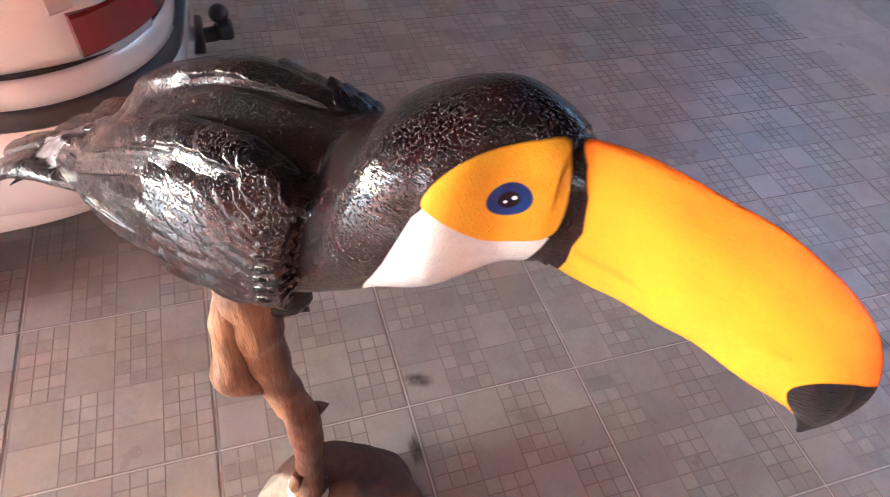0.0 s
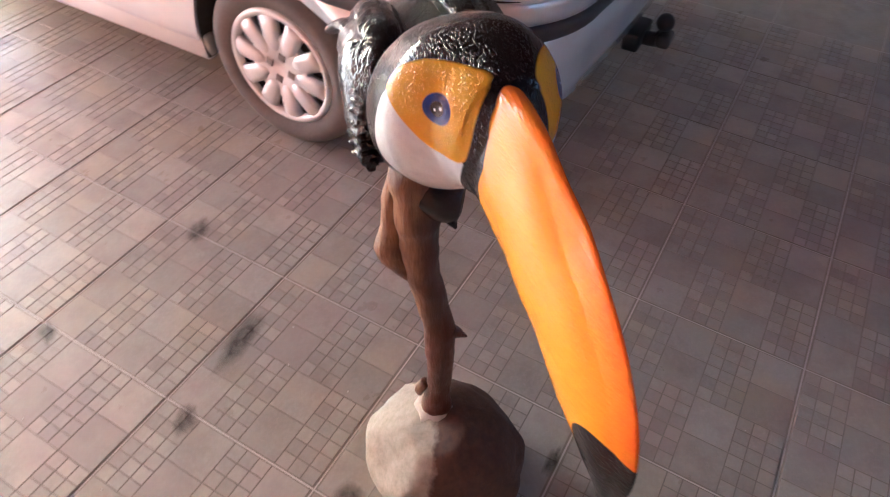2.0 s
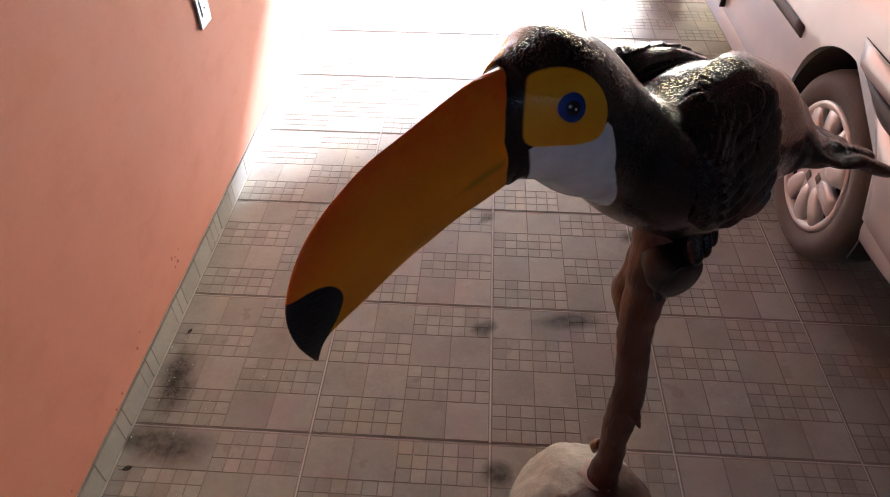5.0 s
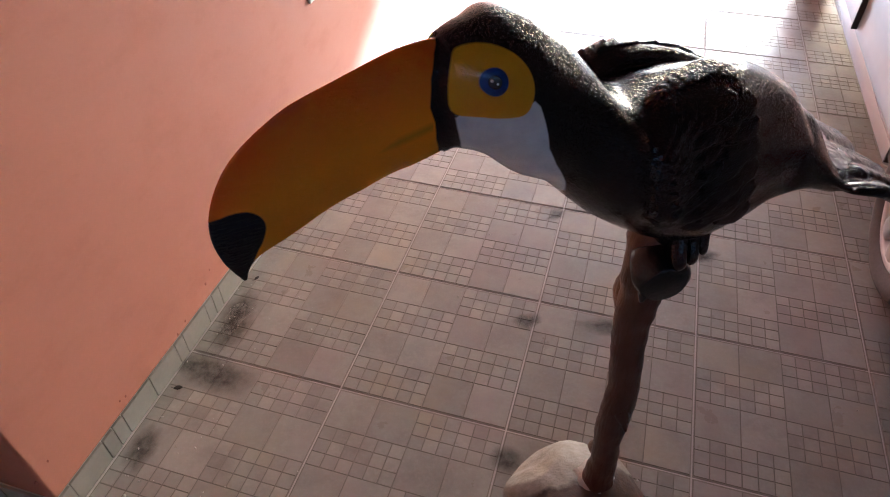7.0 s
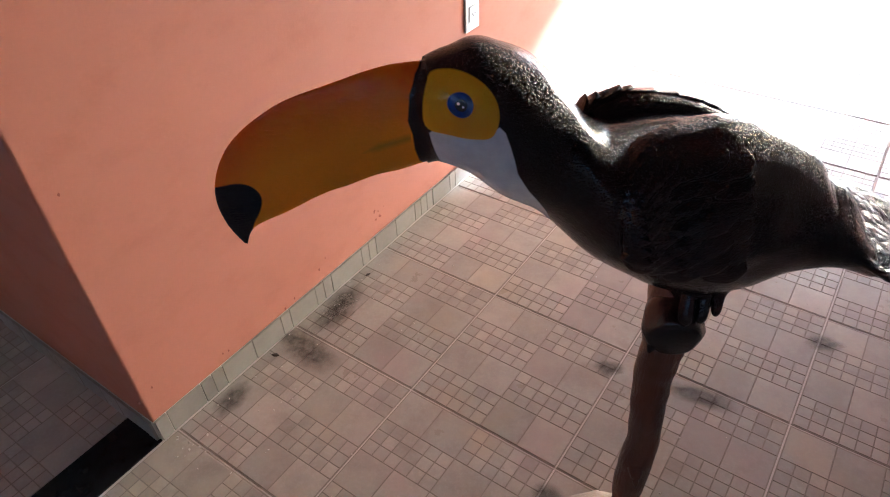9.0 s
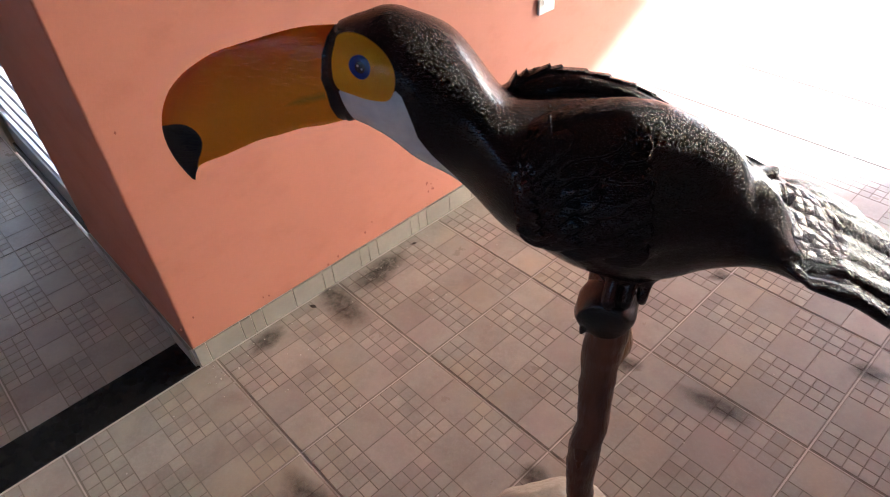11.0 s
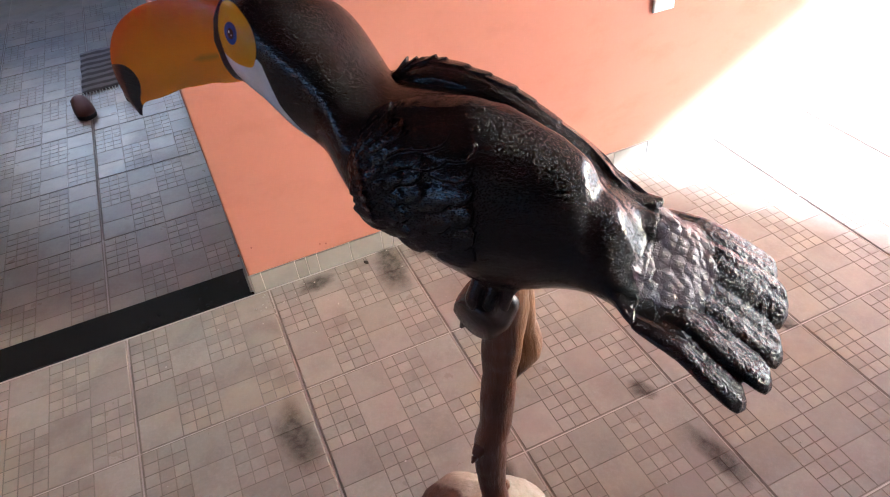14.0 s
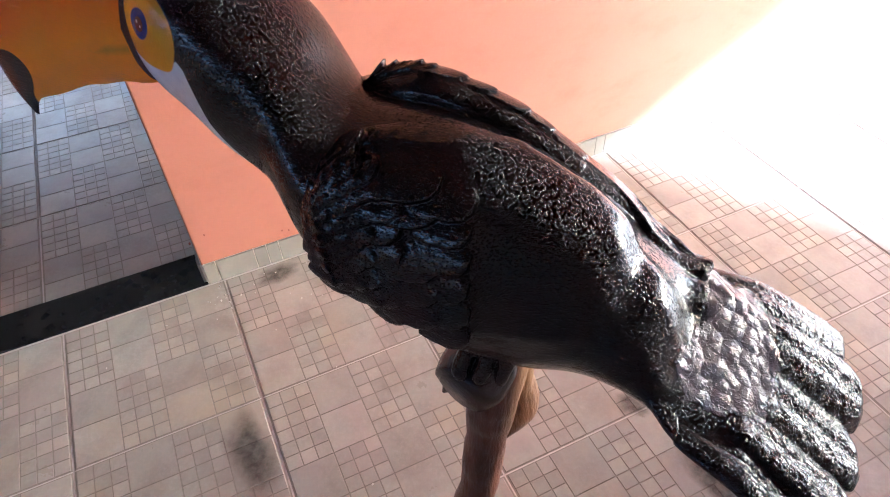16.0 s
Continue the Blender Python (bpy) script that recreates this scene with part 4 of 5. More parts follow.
    data = {
        "yellow": np.where(head, yellow, -0.05), "white": np.where(head, white, -0.05),
        "tip": np.where(a > 0.5, field(a, z, TIP), -0.05), "beak": np.where(a > 0.33, beak_field, -0.05),
        "eye": np.where(head & sides_of, eye, 0.1),
        "glint": np.where(head & sides_of, np.maximum(0.0016 - np.hypot(a - np.where(left, 0.3237, 0.3285), z - 1.1945), 0.0012 - np.hypot(a - np.where(left, 0.3187, 0.3235), z - 1.1912)), -0.02),
        "rump": np.where((z > 0.895) & (a < -0.15), field(a, l, RUMP), -0.06),
        "ridge": ridge * (0.8 + 0.2 * np.clip(l / 0.012, -1, 1)),
        "port": np.clip(0.5 + l / 0.012, 0, 1),
        "tail": np.clip((-0.215 - a) / 0.03, 0, 1),
        "mouth": np.where((a > 0.366) & (np.abs(l) > 0.006), 0.0015 - np.abs(z - 1.146 + 0.25 * (a - 0.367)) - np.maximum(0.0, a - 0.40) * 0.3, -0.02),
        "smooth_coat": np.where(beak_field > 0, 0.6, np.where(head & (white > 0), 0.8, np.where(head & (eye < 0.014), 0.9, np.where(head & (yellow > 0), 0.7, np.where(a > 0.24, 0.15, 0.0)))))}
    for k, values in data.items():
        me.attributes.new(k, "FLOAT", "POINT").data.foreach_set("value", np.asarray(values, dtype=np.float32))
    me.materials.clear()
    me.materials.append(M["bird"])
    ob = new("toucan_sculpture", me)
    ob.matrix_world = BIRD
    tagged(ob, "glossy hand-painted toucan sculpture, black with white throat and orange beak", "sculpture")


toucan()


def bird_stand():
    """A stripped, knotted branch set into a rough stone."""
    root = tagged(empty("sculpture_stand", pose(1.08, 0.24, 0)), "stripped knotty branch set in a buff boulder, carrying the bird", "stand")
    o = Vector((1.08, 0.24, 0))

    def rel(rows):
        return [(x - o.x, y - o.y, z, r) for x, y, z, r in rows]

    bm = bmesh.new()
    tube(bm, rel([(1.122, 0.262, 0.17, 0.036), (1.121, 0.262, 0.235, 0.031), (1.119, 0.258, 0.30, 0.025), (1.116, 0.254, 0.37, 0.025), (1.116, 0.255, 0.43, 0.026), (1.118, 0.259, 0.49, 0.027), (1.115, 0.270, 0.55, 0.026), (1.110, 0.280, 0.61, 0.027), (1.106, 0.287, 0.67, 0.030), (1.105, 0.293, 0.73, 0.031), (1.104, 0.297, 0.79, 0.034), (1.103, 0.298, 0.852, 0.036), (1.103, 0.298, 0.875, 0.028)]), 22, 80, 0.18, 2.0)
    # the old side limb: a swelling knot that runs up beside the fork
    tube(bm, rel([(1.104, 0.300, 0.63, 0.016), (1.099, 0.322, 0.658, 0.025), (1.096, 0.337, 0.682, 0.027), (1.096, 0.332, 0.73, 0.022), (1.096, 0.328, 0.79, 0.020), (1.098, 0.320, 0.85, 0.012)]), 16, 36, 0.18, 5.0)
    # a broken twig and a small spur near the foot
    tube(bm, rel([(1.124, 0.236, 0.492, 0.014), (1.130, 0.224, 0.486, 0.009), (1.136, 0.212, 0.478, 0.0015)]), 8, 10, 0.1, 1.0)
    tube(bm, rel([(1.105, 0.280, 0.31, 0.010), (1.098, 0.290, 0.285, 0.011), (1.099, 0.290, 0.262, 0.004)]), 8, 10, 0.15, 4.0)
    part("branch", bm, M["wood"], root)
    bm = bmesh.new()
    tube(bm, rel([(1.104, 0.294, 0.824, 0.032), (1.114, 0.275, 0.821, 0.036), (1.124, 0.257, 0.817, 0.037), (1.133, 0.241, 0.814, 0.036), (1.136, 0.235, 0.813, 0.027)]), 18, 24, 0.3, 9.0)
    tube(bm, rel([(1.108, 0.244, 0.80, 0.013), (1.104, 0.234, 0.788, 0.008), (1.103, 0.227, 0.779, 0.002)]), 8, 8, 0.1, 6.0)
    part("cut_limb", bm, M["bird_black"], root, "short cut side limb painted glossy black")
    # the boulder
    bm = bmesh.new()
    bmesh.ops.create_icosphere(bm, subdivisions=5, radius=1.0)
    rnd = random.Random(11)
    cuts = [(Vector((rnd.uniform(-1, 1), rnd.uniform(-1, 1), rnd.uniform(-0.1, 0.9))).normalized(), rnd.uniform(0.84, 0.97)) for _ in range(11)]
    for v in bm.verts:
        p = v.co.copy()
        for n, d in cuts:
            over = p.dot(n) - d
            if over > 0:
                p -= n * over * 0.85
        k = 1 + 0.05 * noise.noise(p * 2.2) + 0.022 * noise.noise(p * 6)
        v.co = Vector((0.012 + p.x * 0.155 * k, -0.014 + p.y * 0.180 * k, max(p.z * 0.135 * k + 0.092, 0.0)))
    part("boulder", bm, M["stone"], root, "buff boulder with flaked faces")
    bm = bmesh.new()
    bmesh.ops.create_icosphere(bm, subdivisions=3, radius=1.0)
    for v in bm.verts:
        k = 1 + 0.25 * noise.noise(v.co * 3)
        v.co = Vector((0.040 + v.co.x * 0.045 * k, 0.022 + v.co.y * 0.045 * k, 0.207 + v.co.z * 0.014 * k))
    part("filler", bm, M["plaster"], root, "pale crumbly filler round the branch's foot")


M["bird_black"] = surface("black_enamel", (0.005, 0.004, 0.005), (0.010, 0.006, 0.006), 0.16, 0.06, coarse=30, fine=190, bump_m=0.0016, bump_s=0.6)
bird_stand()


# ---- the parked car ----
M["hub_recess"] = surface("grey_dusty_recess", (0.24, 0.215, 0.19), (0.18, 0.16, 0.14), 0.7, 0.1)
CAR = pose(2.70, 0.36, 0)       # local: x across, y ahead from the rear bumper, z up
WHEEL_R, RIM_R, REAR_AXLE, FRONT_AXLE, TRACK = 0.287, 0.193, 0.910, 3.28, 0.80
ARCH_R = 0.335


def wheel(root, x, y):
    """Tyre, pale plastic wheel cover with spoked openings, dark drum behind."""
    s = -1 if x < 0 else 1
    hub = part("wheel", bmesh.new(), M["well"], root)
    bm = bmesh.new()
    lathe(bm, [(0.02, -0.05), (RIM_R - 0.012, -0.05), (RIM_R - 0.004, 0.02), (0.02, 0.02)], 40)
    me = hub.data
    bmesh.ops.recalc_face_normals(bm, faces=bm.faces)
    bm.to_mesh(me)
    bm.free()
    hub.matrix_local = Matrix.Translation((x, y, WHEEL_R)) @ Matrix.Diagonal((s, 1, 1, 1))
    bm = bmesh.new()
    lathe(bm, [(RIM_R - 0.01, -0.07), (RIM_R - 0.004, 0.032), (RIM_R + 0.012, 0.050), (RIM_R + 0.045, 0.058), (WHEEL_R - 0.028, 0.054), (WHEEL_R - 0.010, 0.040), (WHEEL_R - 0.002, 0.02), (WHEEL_R, -0.02), (WHEEL_R - 0.004, -0.09), (WHEEL_R - 0.03, -0.11), (RIM_R, -0.11)], 64)
    for v in bm.verts:
        r = math.hypot(v.co.y, v.co.z)
        if r > WHEEL_R - 0.012:
            a = math.atan2(v.co.z, v.co.y)
            v.co.y, v.co.z = v.co.y * (1 - 0.004 * (math.sin(a * 32) > 0)), v.co.z * (1 - 0.004 * (math.sin(a * 32) > 0))
    part("tyre", bm, M["tyre"], hub, "dusty black rubber tyre")
    bm = bmesh.new()
    lathe(bm, [(RIM_R - 0.024, 0.030), (RIM_R - 0.020, 0.046), (RIM_R - 0.006, 0.052), (RIM_R + 0.004, 0.046), (RIM_R + 0.004, 0.030)], 64)
    part("rim_ring", bm, M["hubcap"], hub, "pale plastic wheel-cover ring")
    bm = bmesh.new()
    lathe(bm, [(0.0, 0.040), (0.030, 0.041), (0.036, 0.046), (0.078, 0.045), (0.100, 0.046), (0.114, 0.044), (0.118, 0.028), (0.0, 0.028)], 40)
    part("hub_plate", bm, M["hubcap"], hub)
    for k in range(10):
        a = 2 * math.pi * (k + 0.3) / 10
        bm = bmesh.new()
        rows = []
        for r, half, h in ((0.062, 0.019, 0.046), (0.090, 0.026, 0.051), (0.118, 0.030, 0.054), (0.148, 0.031, 0.053), (0.178, 0.036, 0.048)):
            rows.append([Vector((hh, r, q * half)) for q, hh in ((-1, 0.030), (-1, h - 0.005), (-0.4, h), (0.4, h), (1, h - 0.005), (1, 0.030))])
        loft(bm, rows)
        bmesh.ops.rotate(bm, verts=bm.verts, cent=(0, 0, 0), matrix=Matrix.Rotation(a, 3, "X"))
        part("spoke", bm, M["hubcap"], hub)
    for k in range(4):
        a = 2 * math.pi * k / 4 + 0.3
        bm = boxed((0.0445, 0.030, -0.013), (0.0475, 0.056, 0.013), 0.001)
        bmesh.ops.rotate(bm, verts=bm.verts, cent=(0, 0, 0), matrix=Matrix.Rotation(a, 3, "X"))
        part("bolt_recess", bm, M["hub_recess"], hub)


# car sections: y, bottom z, sill half width, waist half width, waist z, belt half width, belt z, top half width, top z
CAR_ROWS = [
    (0.06, 0.36, 0.60, 0.70, 0.66, 0.68, 0.86, 0.60, 0.90), (0.14, 0.30, 0.74, 0.80, 0.66, 0.77, 0.90, 0.66, 0.95), (0.28, 0.26, 0.80, 0.850, 0.66, 0.81, 0.93, 0.70, 0.98),
    (0.50, 0.24, 0.82, 0.868, 0.66, 0.82, 0.94, 0.70, 1.00), (0.85, 0.23, 0.82, 0.872, 0.66, 0.82, 0.93, 0.64, 1.18), (1.20, 0.22, 0.82, 0.870, 0.64, 0.81, 0.92, 0.58, 1.37),
    (1.80, 0.20, 0.81, 0.865, 0.62, 0.81, 0.91, 0.56, 1.43), (2.40, 0.20, 0.81, 0.865, 0.62, 0.81, 0.90, 0.56, 1.40), (2.85, 0.21, 0.81, 0.862, 0.62, 0.80, 0.89, 0.62, 1.14),
    (3.15, 0.22, 0.81, 0.858, 0.62, 0.79, 0.88, 0.66, 0.93), (3.60, 0.24, 0.79, 0.84, 0.60, 0.76, 0.82, 0.62, 0.87), (3.95, 0.28, 0.70, 0.78, 0.56, 0.68, 0.74, 0.56, 0.79), (4.10, 0.34, 0.55, 0.66, 0.52, 0.58, 0.66, 0.48, 0.70)]


def cut_arches(bm):
    """Takes the round wheel openings out of the body shell."""
    def solid(name, b):
        bmesh.ops.recalc_face_normals(b, faces=b.faces)
        me = bpy.data.meshes.new(name)
        b.to_mesh(me)
        b.free()
        return new(name, me)

    shell = solid("shell", bm)
    tools = []
    for axle in (REAR_AXLE, FRONT_AXLE):
        b = bmesh.new()
        bmesh.ops.create_cone(b, cap_ends=True, segments=96, radius1=ARCH_R, radius2=ARCH_R, depth=2.4, matrix=pose(0, axle, WHEEL_R + 0.015, 0, 90, 0))
        tools.append(solid("arch", b))
        cut = shell.modifiers.new("cut", "BOOLEAN")
        cut.operation, cut.solver, cut.object = "DIFFERENCE", "EXACT", tools[-1]
    me = bpy.data.meshes.new_from_object(shell.evaluated_get(bpy.context.evaluated_depsgraph_get()))
    for ob in [shell] + tools:
        bpy.data.objects.remove(ob)
    out = bmesh.new()
    out.from_mesh(me)
    for e in out.edges:
        e.smooth = len(e.link_faces) == 2 and e.calc_face_angle(0) < radians(35)
    return out


def car():
    root = tagged(empty("car", CAR), "parked silver saloon car with dark rub strips and dusty wheels", "car")
    bm = bmesh.new()
    rings = []
    for y, zb, ws, ww, zw, wb, zbelt, wt, zt in spline(CAR_ROWS, 150):
        half = spline([(0.0, zb), (ws * 0.6, zb), (ws, zb + 0.03), ((ws + ww) / 2 + 0.012, (zb + zw) / 2), (ww, zw), (wb, zbelt), (wt, zt), (wt * 0.5, zt + 0.02), (0.0, zt + 0.025)], 44)
        rings.append([Vector((-x, y, z)) for x, z in half] + [Vector((x, y, z)) for x, z in half[-2:0:-1]])
    loft(bm, rings)
    bm = cut_arches(bm)
    part("body", bm, M["paint"], root)
    for axle in (REAR_AXLE, FRONT_AXLE):
        for s in (-1, 1):
            wheel(root, s * TRACK, axle)
            bm = bmesh.new()
            rows = []
            for k in range(25):
                a = math.pi * (k / 24 * 1.16 - 0.08)
                rows.append([Vector((s * x, axle + r * math.cos(a), WHEEL_R + 0.015 + r * math.sin(a))) for x, r in ((0.45, ARCH_R - 0.005), (0.845, ARCH_R - 0.005), (0.845, ARCH_R + 0.004), (0.45, ARCH_R + 0.004))])
            loft(bm, rows, cap=True)
            part("wheel_well", bm, M["well"], root)
            bm = boxed((min(s * 0.42, s * 0.45), axle - 0.34, 0.2), (max(s * 0.42, s * 0.45), axle + 0.34, 0.66))
            part("well_wall", bm, M["well"], root)

    def band(name, rows, material, label):
        """A moulding that follows the rear of the car from arch to arch; rows of (stand-off, z)."""
        bm = bmesh.new()
        plan = []
        for k in range(12):
            plan.append((-0.868, k / 11, -1.0, 0.0))
        for k in range(1, 15):
            a = math.pi / 2 * k / 14
            plan.append((-0.868 + 0.36 * (1 - math.cos(a)) * 0.9, 0.33 - 0.30 * math.sin(a), -math.cos(a), -math.sin(a)))
        x_end = plan[-1][0]
        for k in range(1, 9):
            plan.append((x_end - x_end * k / 8, 0.03 - 0.025 * math.sin(math.pi / 2 * k / 8), 0.0, -1.0))
        plan += [(-x, y, -nx, ny) for x, y, nx, ny in plan[-2::-1]]
        rings = []
        for i, (x, y, nx, ny) in enumerate(plan):
            along = min(i, len(plan) - 1 - i)
            ring = []
            for o, z in rows:
                arch = REAR_AXLE - math.sqrt(max(ARCH_R ** 2 - (z - WHEEL_R - 0.015) ** 2, 0.0)) - 0.003
                q = arch + (0.33 - arch) * min(along, 11) / 11 if along < 12 else y
                k = min(1.0, (along + 0.4) / 2.0)
                ring.append(Vector((x + nx * o * (k if o > 0 else 1), q + ny * o, z)))
            rings.append(ring)
        loft(bm, rings)
        return part(name, bm, material, root, label)

    bumper = band("bumper", [(-0.10, 0.335), (-0.03, 0.340), (0.000, 0.365), (0.006, 0.42), (0.010, 0.50), (0.011, 0.585), (0.006, 0.588), (0.006, 0.634), (0.011, 0.637), (0.011, 0.66), (0.008, 0.690), (-0.004, 0.700), (-0.10, 0.702)], M["paint"], "silver painted rear bumper")
    band("bumper_strip", [(0.0, 0.587), (0.015, 0.589), (0.020, 0.597), (0.020, 0.626), (0.015, 0.633), (0.0, 0.636)], M["trim"], "dark rubber strip on the bumper")
    band("bumper_seam", [(-0.05, 0.6985), (0.0035, 0.6990), (0.0035, 0.7010), (-0.05, 0.7015)], M["well"], "dark seam over the bumper")
    # rear lamps wrapped round the corners: red, clear, red
    def lens(name, s, z0, z1, material, parent, label=""):
        bm = bmesh.new()
        rows = []
        for k in range(10):
            ang = radians(28 + 62 * min(1.0, k / 12))
            x, y = -0.868 + 0.324 * (1 - math.cos(ang)) + max(0, k - 12) * 0.028, 0.33 - 0.30 * math.sin(ang)
            nx, ny = -math.cos(ang), -math.sin(ang)
            y += 0.07 * (1 - k / 17) * (z0 - 0.715) / 0.2
            inset = [0.10 * (z - 0.715) for z in (z0, z1)]
            rows.append([Vector((x + nx * o, y + ny * o, z)) for o, z in ((-0.10, z0), (0.008 - inset[0], z0), (0.014 - inset[0], z0 + 0.006), (0.014 - inset[1], z1 - 0.006), (0.008 - inset[1], z1), (-0.10, z1))])
        loft(bm, rows)
        if s > 0:
            bmesh.ops.scale(bm, vec=(-1, 1, 1), verts=bm.verts)
        return part(name, bm, material, parent, label, False)

    for s in (-1, 1):
        lamp = lens("tail_lamp", s, 0.712, 0.795, M["lamp_red"], root, "dark red tail-lamp lens")
        lens("clear_lens", s, 0.797, 0.862, M["lamp_pale"], lamp, "clear pale lens band")
        lens("upper_lens", s, 0.864, 0.935, M["lamp_red"], lamp)
    # rub strips and shut lines on the doors
    for s in (-1, 1):
        for y0, y1 in ((1.24, 2.02), (2.05, 2.85)):
            bm = bmesh.new()
            rows = [[Vector((s * (0.860 + o), y, z)) for o, z in ((-0.01, 0.535), (0.016, 0.540), (0.020, 0.555), (0.016, 0.575), (-0.01, 0.580))] for y in np.linspace(y0, y1, 14)]
            loft(bm, rows)
            part("rub_strip", bm, M["trim"], root, "grey rubber rub strip")
        part("rocker", boxed((min(s * 0.80, s * 0.845), 1.23, 0.205), (max(s * 0.80, s * 0.845), 2.92, 0.30), 0.012), M["paint"], root)
        for y in (2.035, 2.87):
            part("shut_line", boxed((min(s * 0.80, s * 0.8695), y - 0.003, 0.30), (max(s * 0.80, s * 0.8695), y + 0.003, 0.86)), M["well"], root, "", False)
        bm = bmesh.new()
        loft(bm, [[Vector((s * x, y, z)) for x, z in ((0.805, 0.945), (0.80, 0.95), (0.61 + 0.03 * k, 1.30 - 0.02 * abs(k)), (0.60 + 0.03 * k, 1.29 - 0.02 * abs(k)))] for k, y in ((1.2, 1.05), (0, 1.30), (0, 2.3), (1.4, 2.62))])
        part("side_window", bm, M["glass"], root, "dark tinted side window")
    bm = bmesh.new()
    loft(bm, [[Vector((x, 0.70, 1.09)), Vector((x, 0.69, 1.095)), Vector((x * 0.88, 1.07, 1.34)), Vector((x * 0.88, 1.09, 1.335))] for x in (-0.58, -0.2, 0.2, 0.58)])
    part("rear_window", bm, M["glass"], root, "dark tinted rear window")
    # tow hitch with its ball
    bm = bmesh.new()
    tube(bm, [(0, 0.20, 0.27, 0.024), (0, 0.02, 0.262, 0.024), (0, -0.05, 0.268, 0.026), (0, -0.065, 0.292, 0.02)], 12, 20)
    box(bm, (-0.075, -0.01, 0.235), (0.075, 0.05, 0.30), 0.01)
    hitch = part("tow_hitch", bm, M["black_steel"], root, "black steel tow hitch")
    bm = bmesh.new()
    bmesh.ops.create_uvsphere(bm, u_segments=20, v_segments=14, radius=0.031, matrix=pose(0, -0.066, 0.335))
    part("tow_ball", bm, M["black_steel"], hitch)
    bm = bmesh.new()
    box(bm, (-0.05, -0.105, 0.262), (0.02, -0.055, 0.31), 0.012)
    part("socket_cap", bm, M["black_steel"], hitch)
    part("underbody", boxed((-0.60, 0.50, 0.18), (0.60, 3.9, 0.34), 0.03), M["well"], root, "black underbody")


car()


# ---- the inner room ----
def floor_mat():
    root = tagged(empty("floor_mat", pose(-2.16, -0.33, 0)), "grey striped woven mat on the inner room's floor", "mat")
    bm = bmesh.new()
    rows = []
    for i in range(29):
        x = -0.28 + 0.56 * i / 28
        rows.append([Vector((x, -0.20 + 0.4 * j / 12 + 0.004 * noise.noise(Vector((x * 9, j, 0))), 0.009 + 0.004 * noise.noise(Vector((x * 5, j * 0.4, 3))) - 0.004 * (j in (0, 12)))) for j in range(13)] + [Vector((x, 0.2, 0.0005)), Vector((x, -0.2, 0.0005))])
    loft(bm, rows)
    part("weave", bm, M["mat"], root)
    for i in range(26):
        y = -0.195 + 0.39 * i / 25
        bm = bmesh.new()
        tube(bm, [(0.275, y, 0.006, 0.003), (0.295, y + random.uniform(-0.004, 0.004), 0.004, 0.003), (0.312, y + random.uniform(-0.008, 0.008), 0.003, 0.0015)], 6, 6)
        part("fringe", bm, M["plastic_white"], root)


floor_mat()


def clog():
    """A closed brown slipper: thick sole, rounded upper with an open dark heel."""
    root = tagged(empty("clog", pose(0, 0, 0)), "brown leather clog with a dark opening, standing by the mat", "shoe", "pair of clogs")
    bm = bmesh.new()
    outline = [(-0.115, 0.030), (-0.08, 0.036), (-0.02, 0.034), (0.04, 0.044), (0.09, 0.043), (0.118, 0.026), (0.126, 0.004)]
    ring = [(x, w) for x, w in spline(outline, 24)] + [(x, -w) for x, w in spline(outline, 24)[::-1]]
    loft(bm, [[Vector((x * k, w * k, z)) for x, w in ring] for z, k in ((0.0, 0.97), (0.012, 1.0), (0.022, 0.985))])
    part("sole", bm, M["clog_dark"], root)
    bm = bmesh.new()
    rows = []
    for x, w, h in spline([(-0.03, 0.040, 0.072), (0.0, 0.043, 0.074), (0.04, 0.046, 0.066), (0.085, 0.044, 0.052), (0.112, 0.030, 0.040), (0.124, 0.008, 0.028)], 20):
        rows.append([Vector((x, w * math.cos(a), 0.02 + (h - 0.02) * max(math.sin(a), 0) ** 0.8)) for a in np.linspace(0, math.pi, 17)])
    loft(bm, rows, cap=True, closed=True)
    part("upper", bm, M["clog"], root)
    bm = bmesh.new()
    rows = [[Vector((x - 0.002, w * math.cos(a) * 0.93, 0.021 + h * max(math.sin(a), 0))) for a in np.linspace(0, math.pi, 13)] for x, w, h in ((-0.105, 0.030, 0.006), (-0.06, 0.036, 0.008), (-0.031, 0.040, 0.045))]
    loft(bm, rows)
    part("lining", bm, M["clog_dark"], root)
    return root


first = clog()
first.matrix_basis = pose(-1.70, -0.53, 0.001, 0, 0, 12)
copy_thing(first, pose(-1.77, -0.29, 0.001, 0, 0, 4))


# ---- stains and crumbs on the floor ----
def stain(x, y, rx, ry, turn, seed):
    bm = bmesh.new()
    rows, fade = [], []
    for q in range(9):
        for i in range(40):
            a = 2 * math.pi * i / 40
            k = 1 + 0.35 * noise.noise(Vector((math.cos(a) * 1.3, math.sin(a) * 1.3, seed))) + 0.12 * noise.noise(Vector((math.cos(a) * 5, math.sin(a) * 5, seed)))
            r = k * (q / 8) * 1.25
            rows.append(bm.verts.new((rx * r * math.cos(a), ry * r * math.sin(a), 0)))
            fade.append(1 - q / 8)
    for q in range(8):
        for i in range(40):
            j = (i + 1) % 40
            bm.faces.new((rows[q * 40 + i], rows[q * 40 + j], rows[q * 40 + 40 + j], rows[q * 40 + 40 + i]))
    ob = tagged(obj("floor_stain", bm, M["stain"], None, "", False), "dark damp stain on the floor tiles", "stain", "stains on the floor", "structure")
    ob.data.attributes.new("fade", "FLOAT", "POINT").data.foreach_set("value", fade)
    ob.matrix_world = pose(x, y, 0.0014, 0, 0, turn)


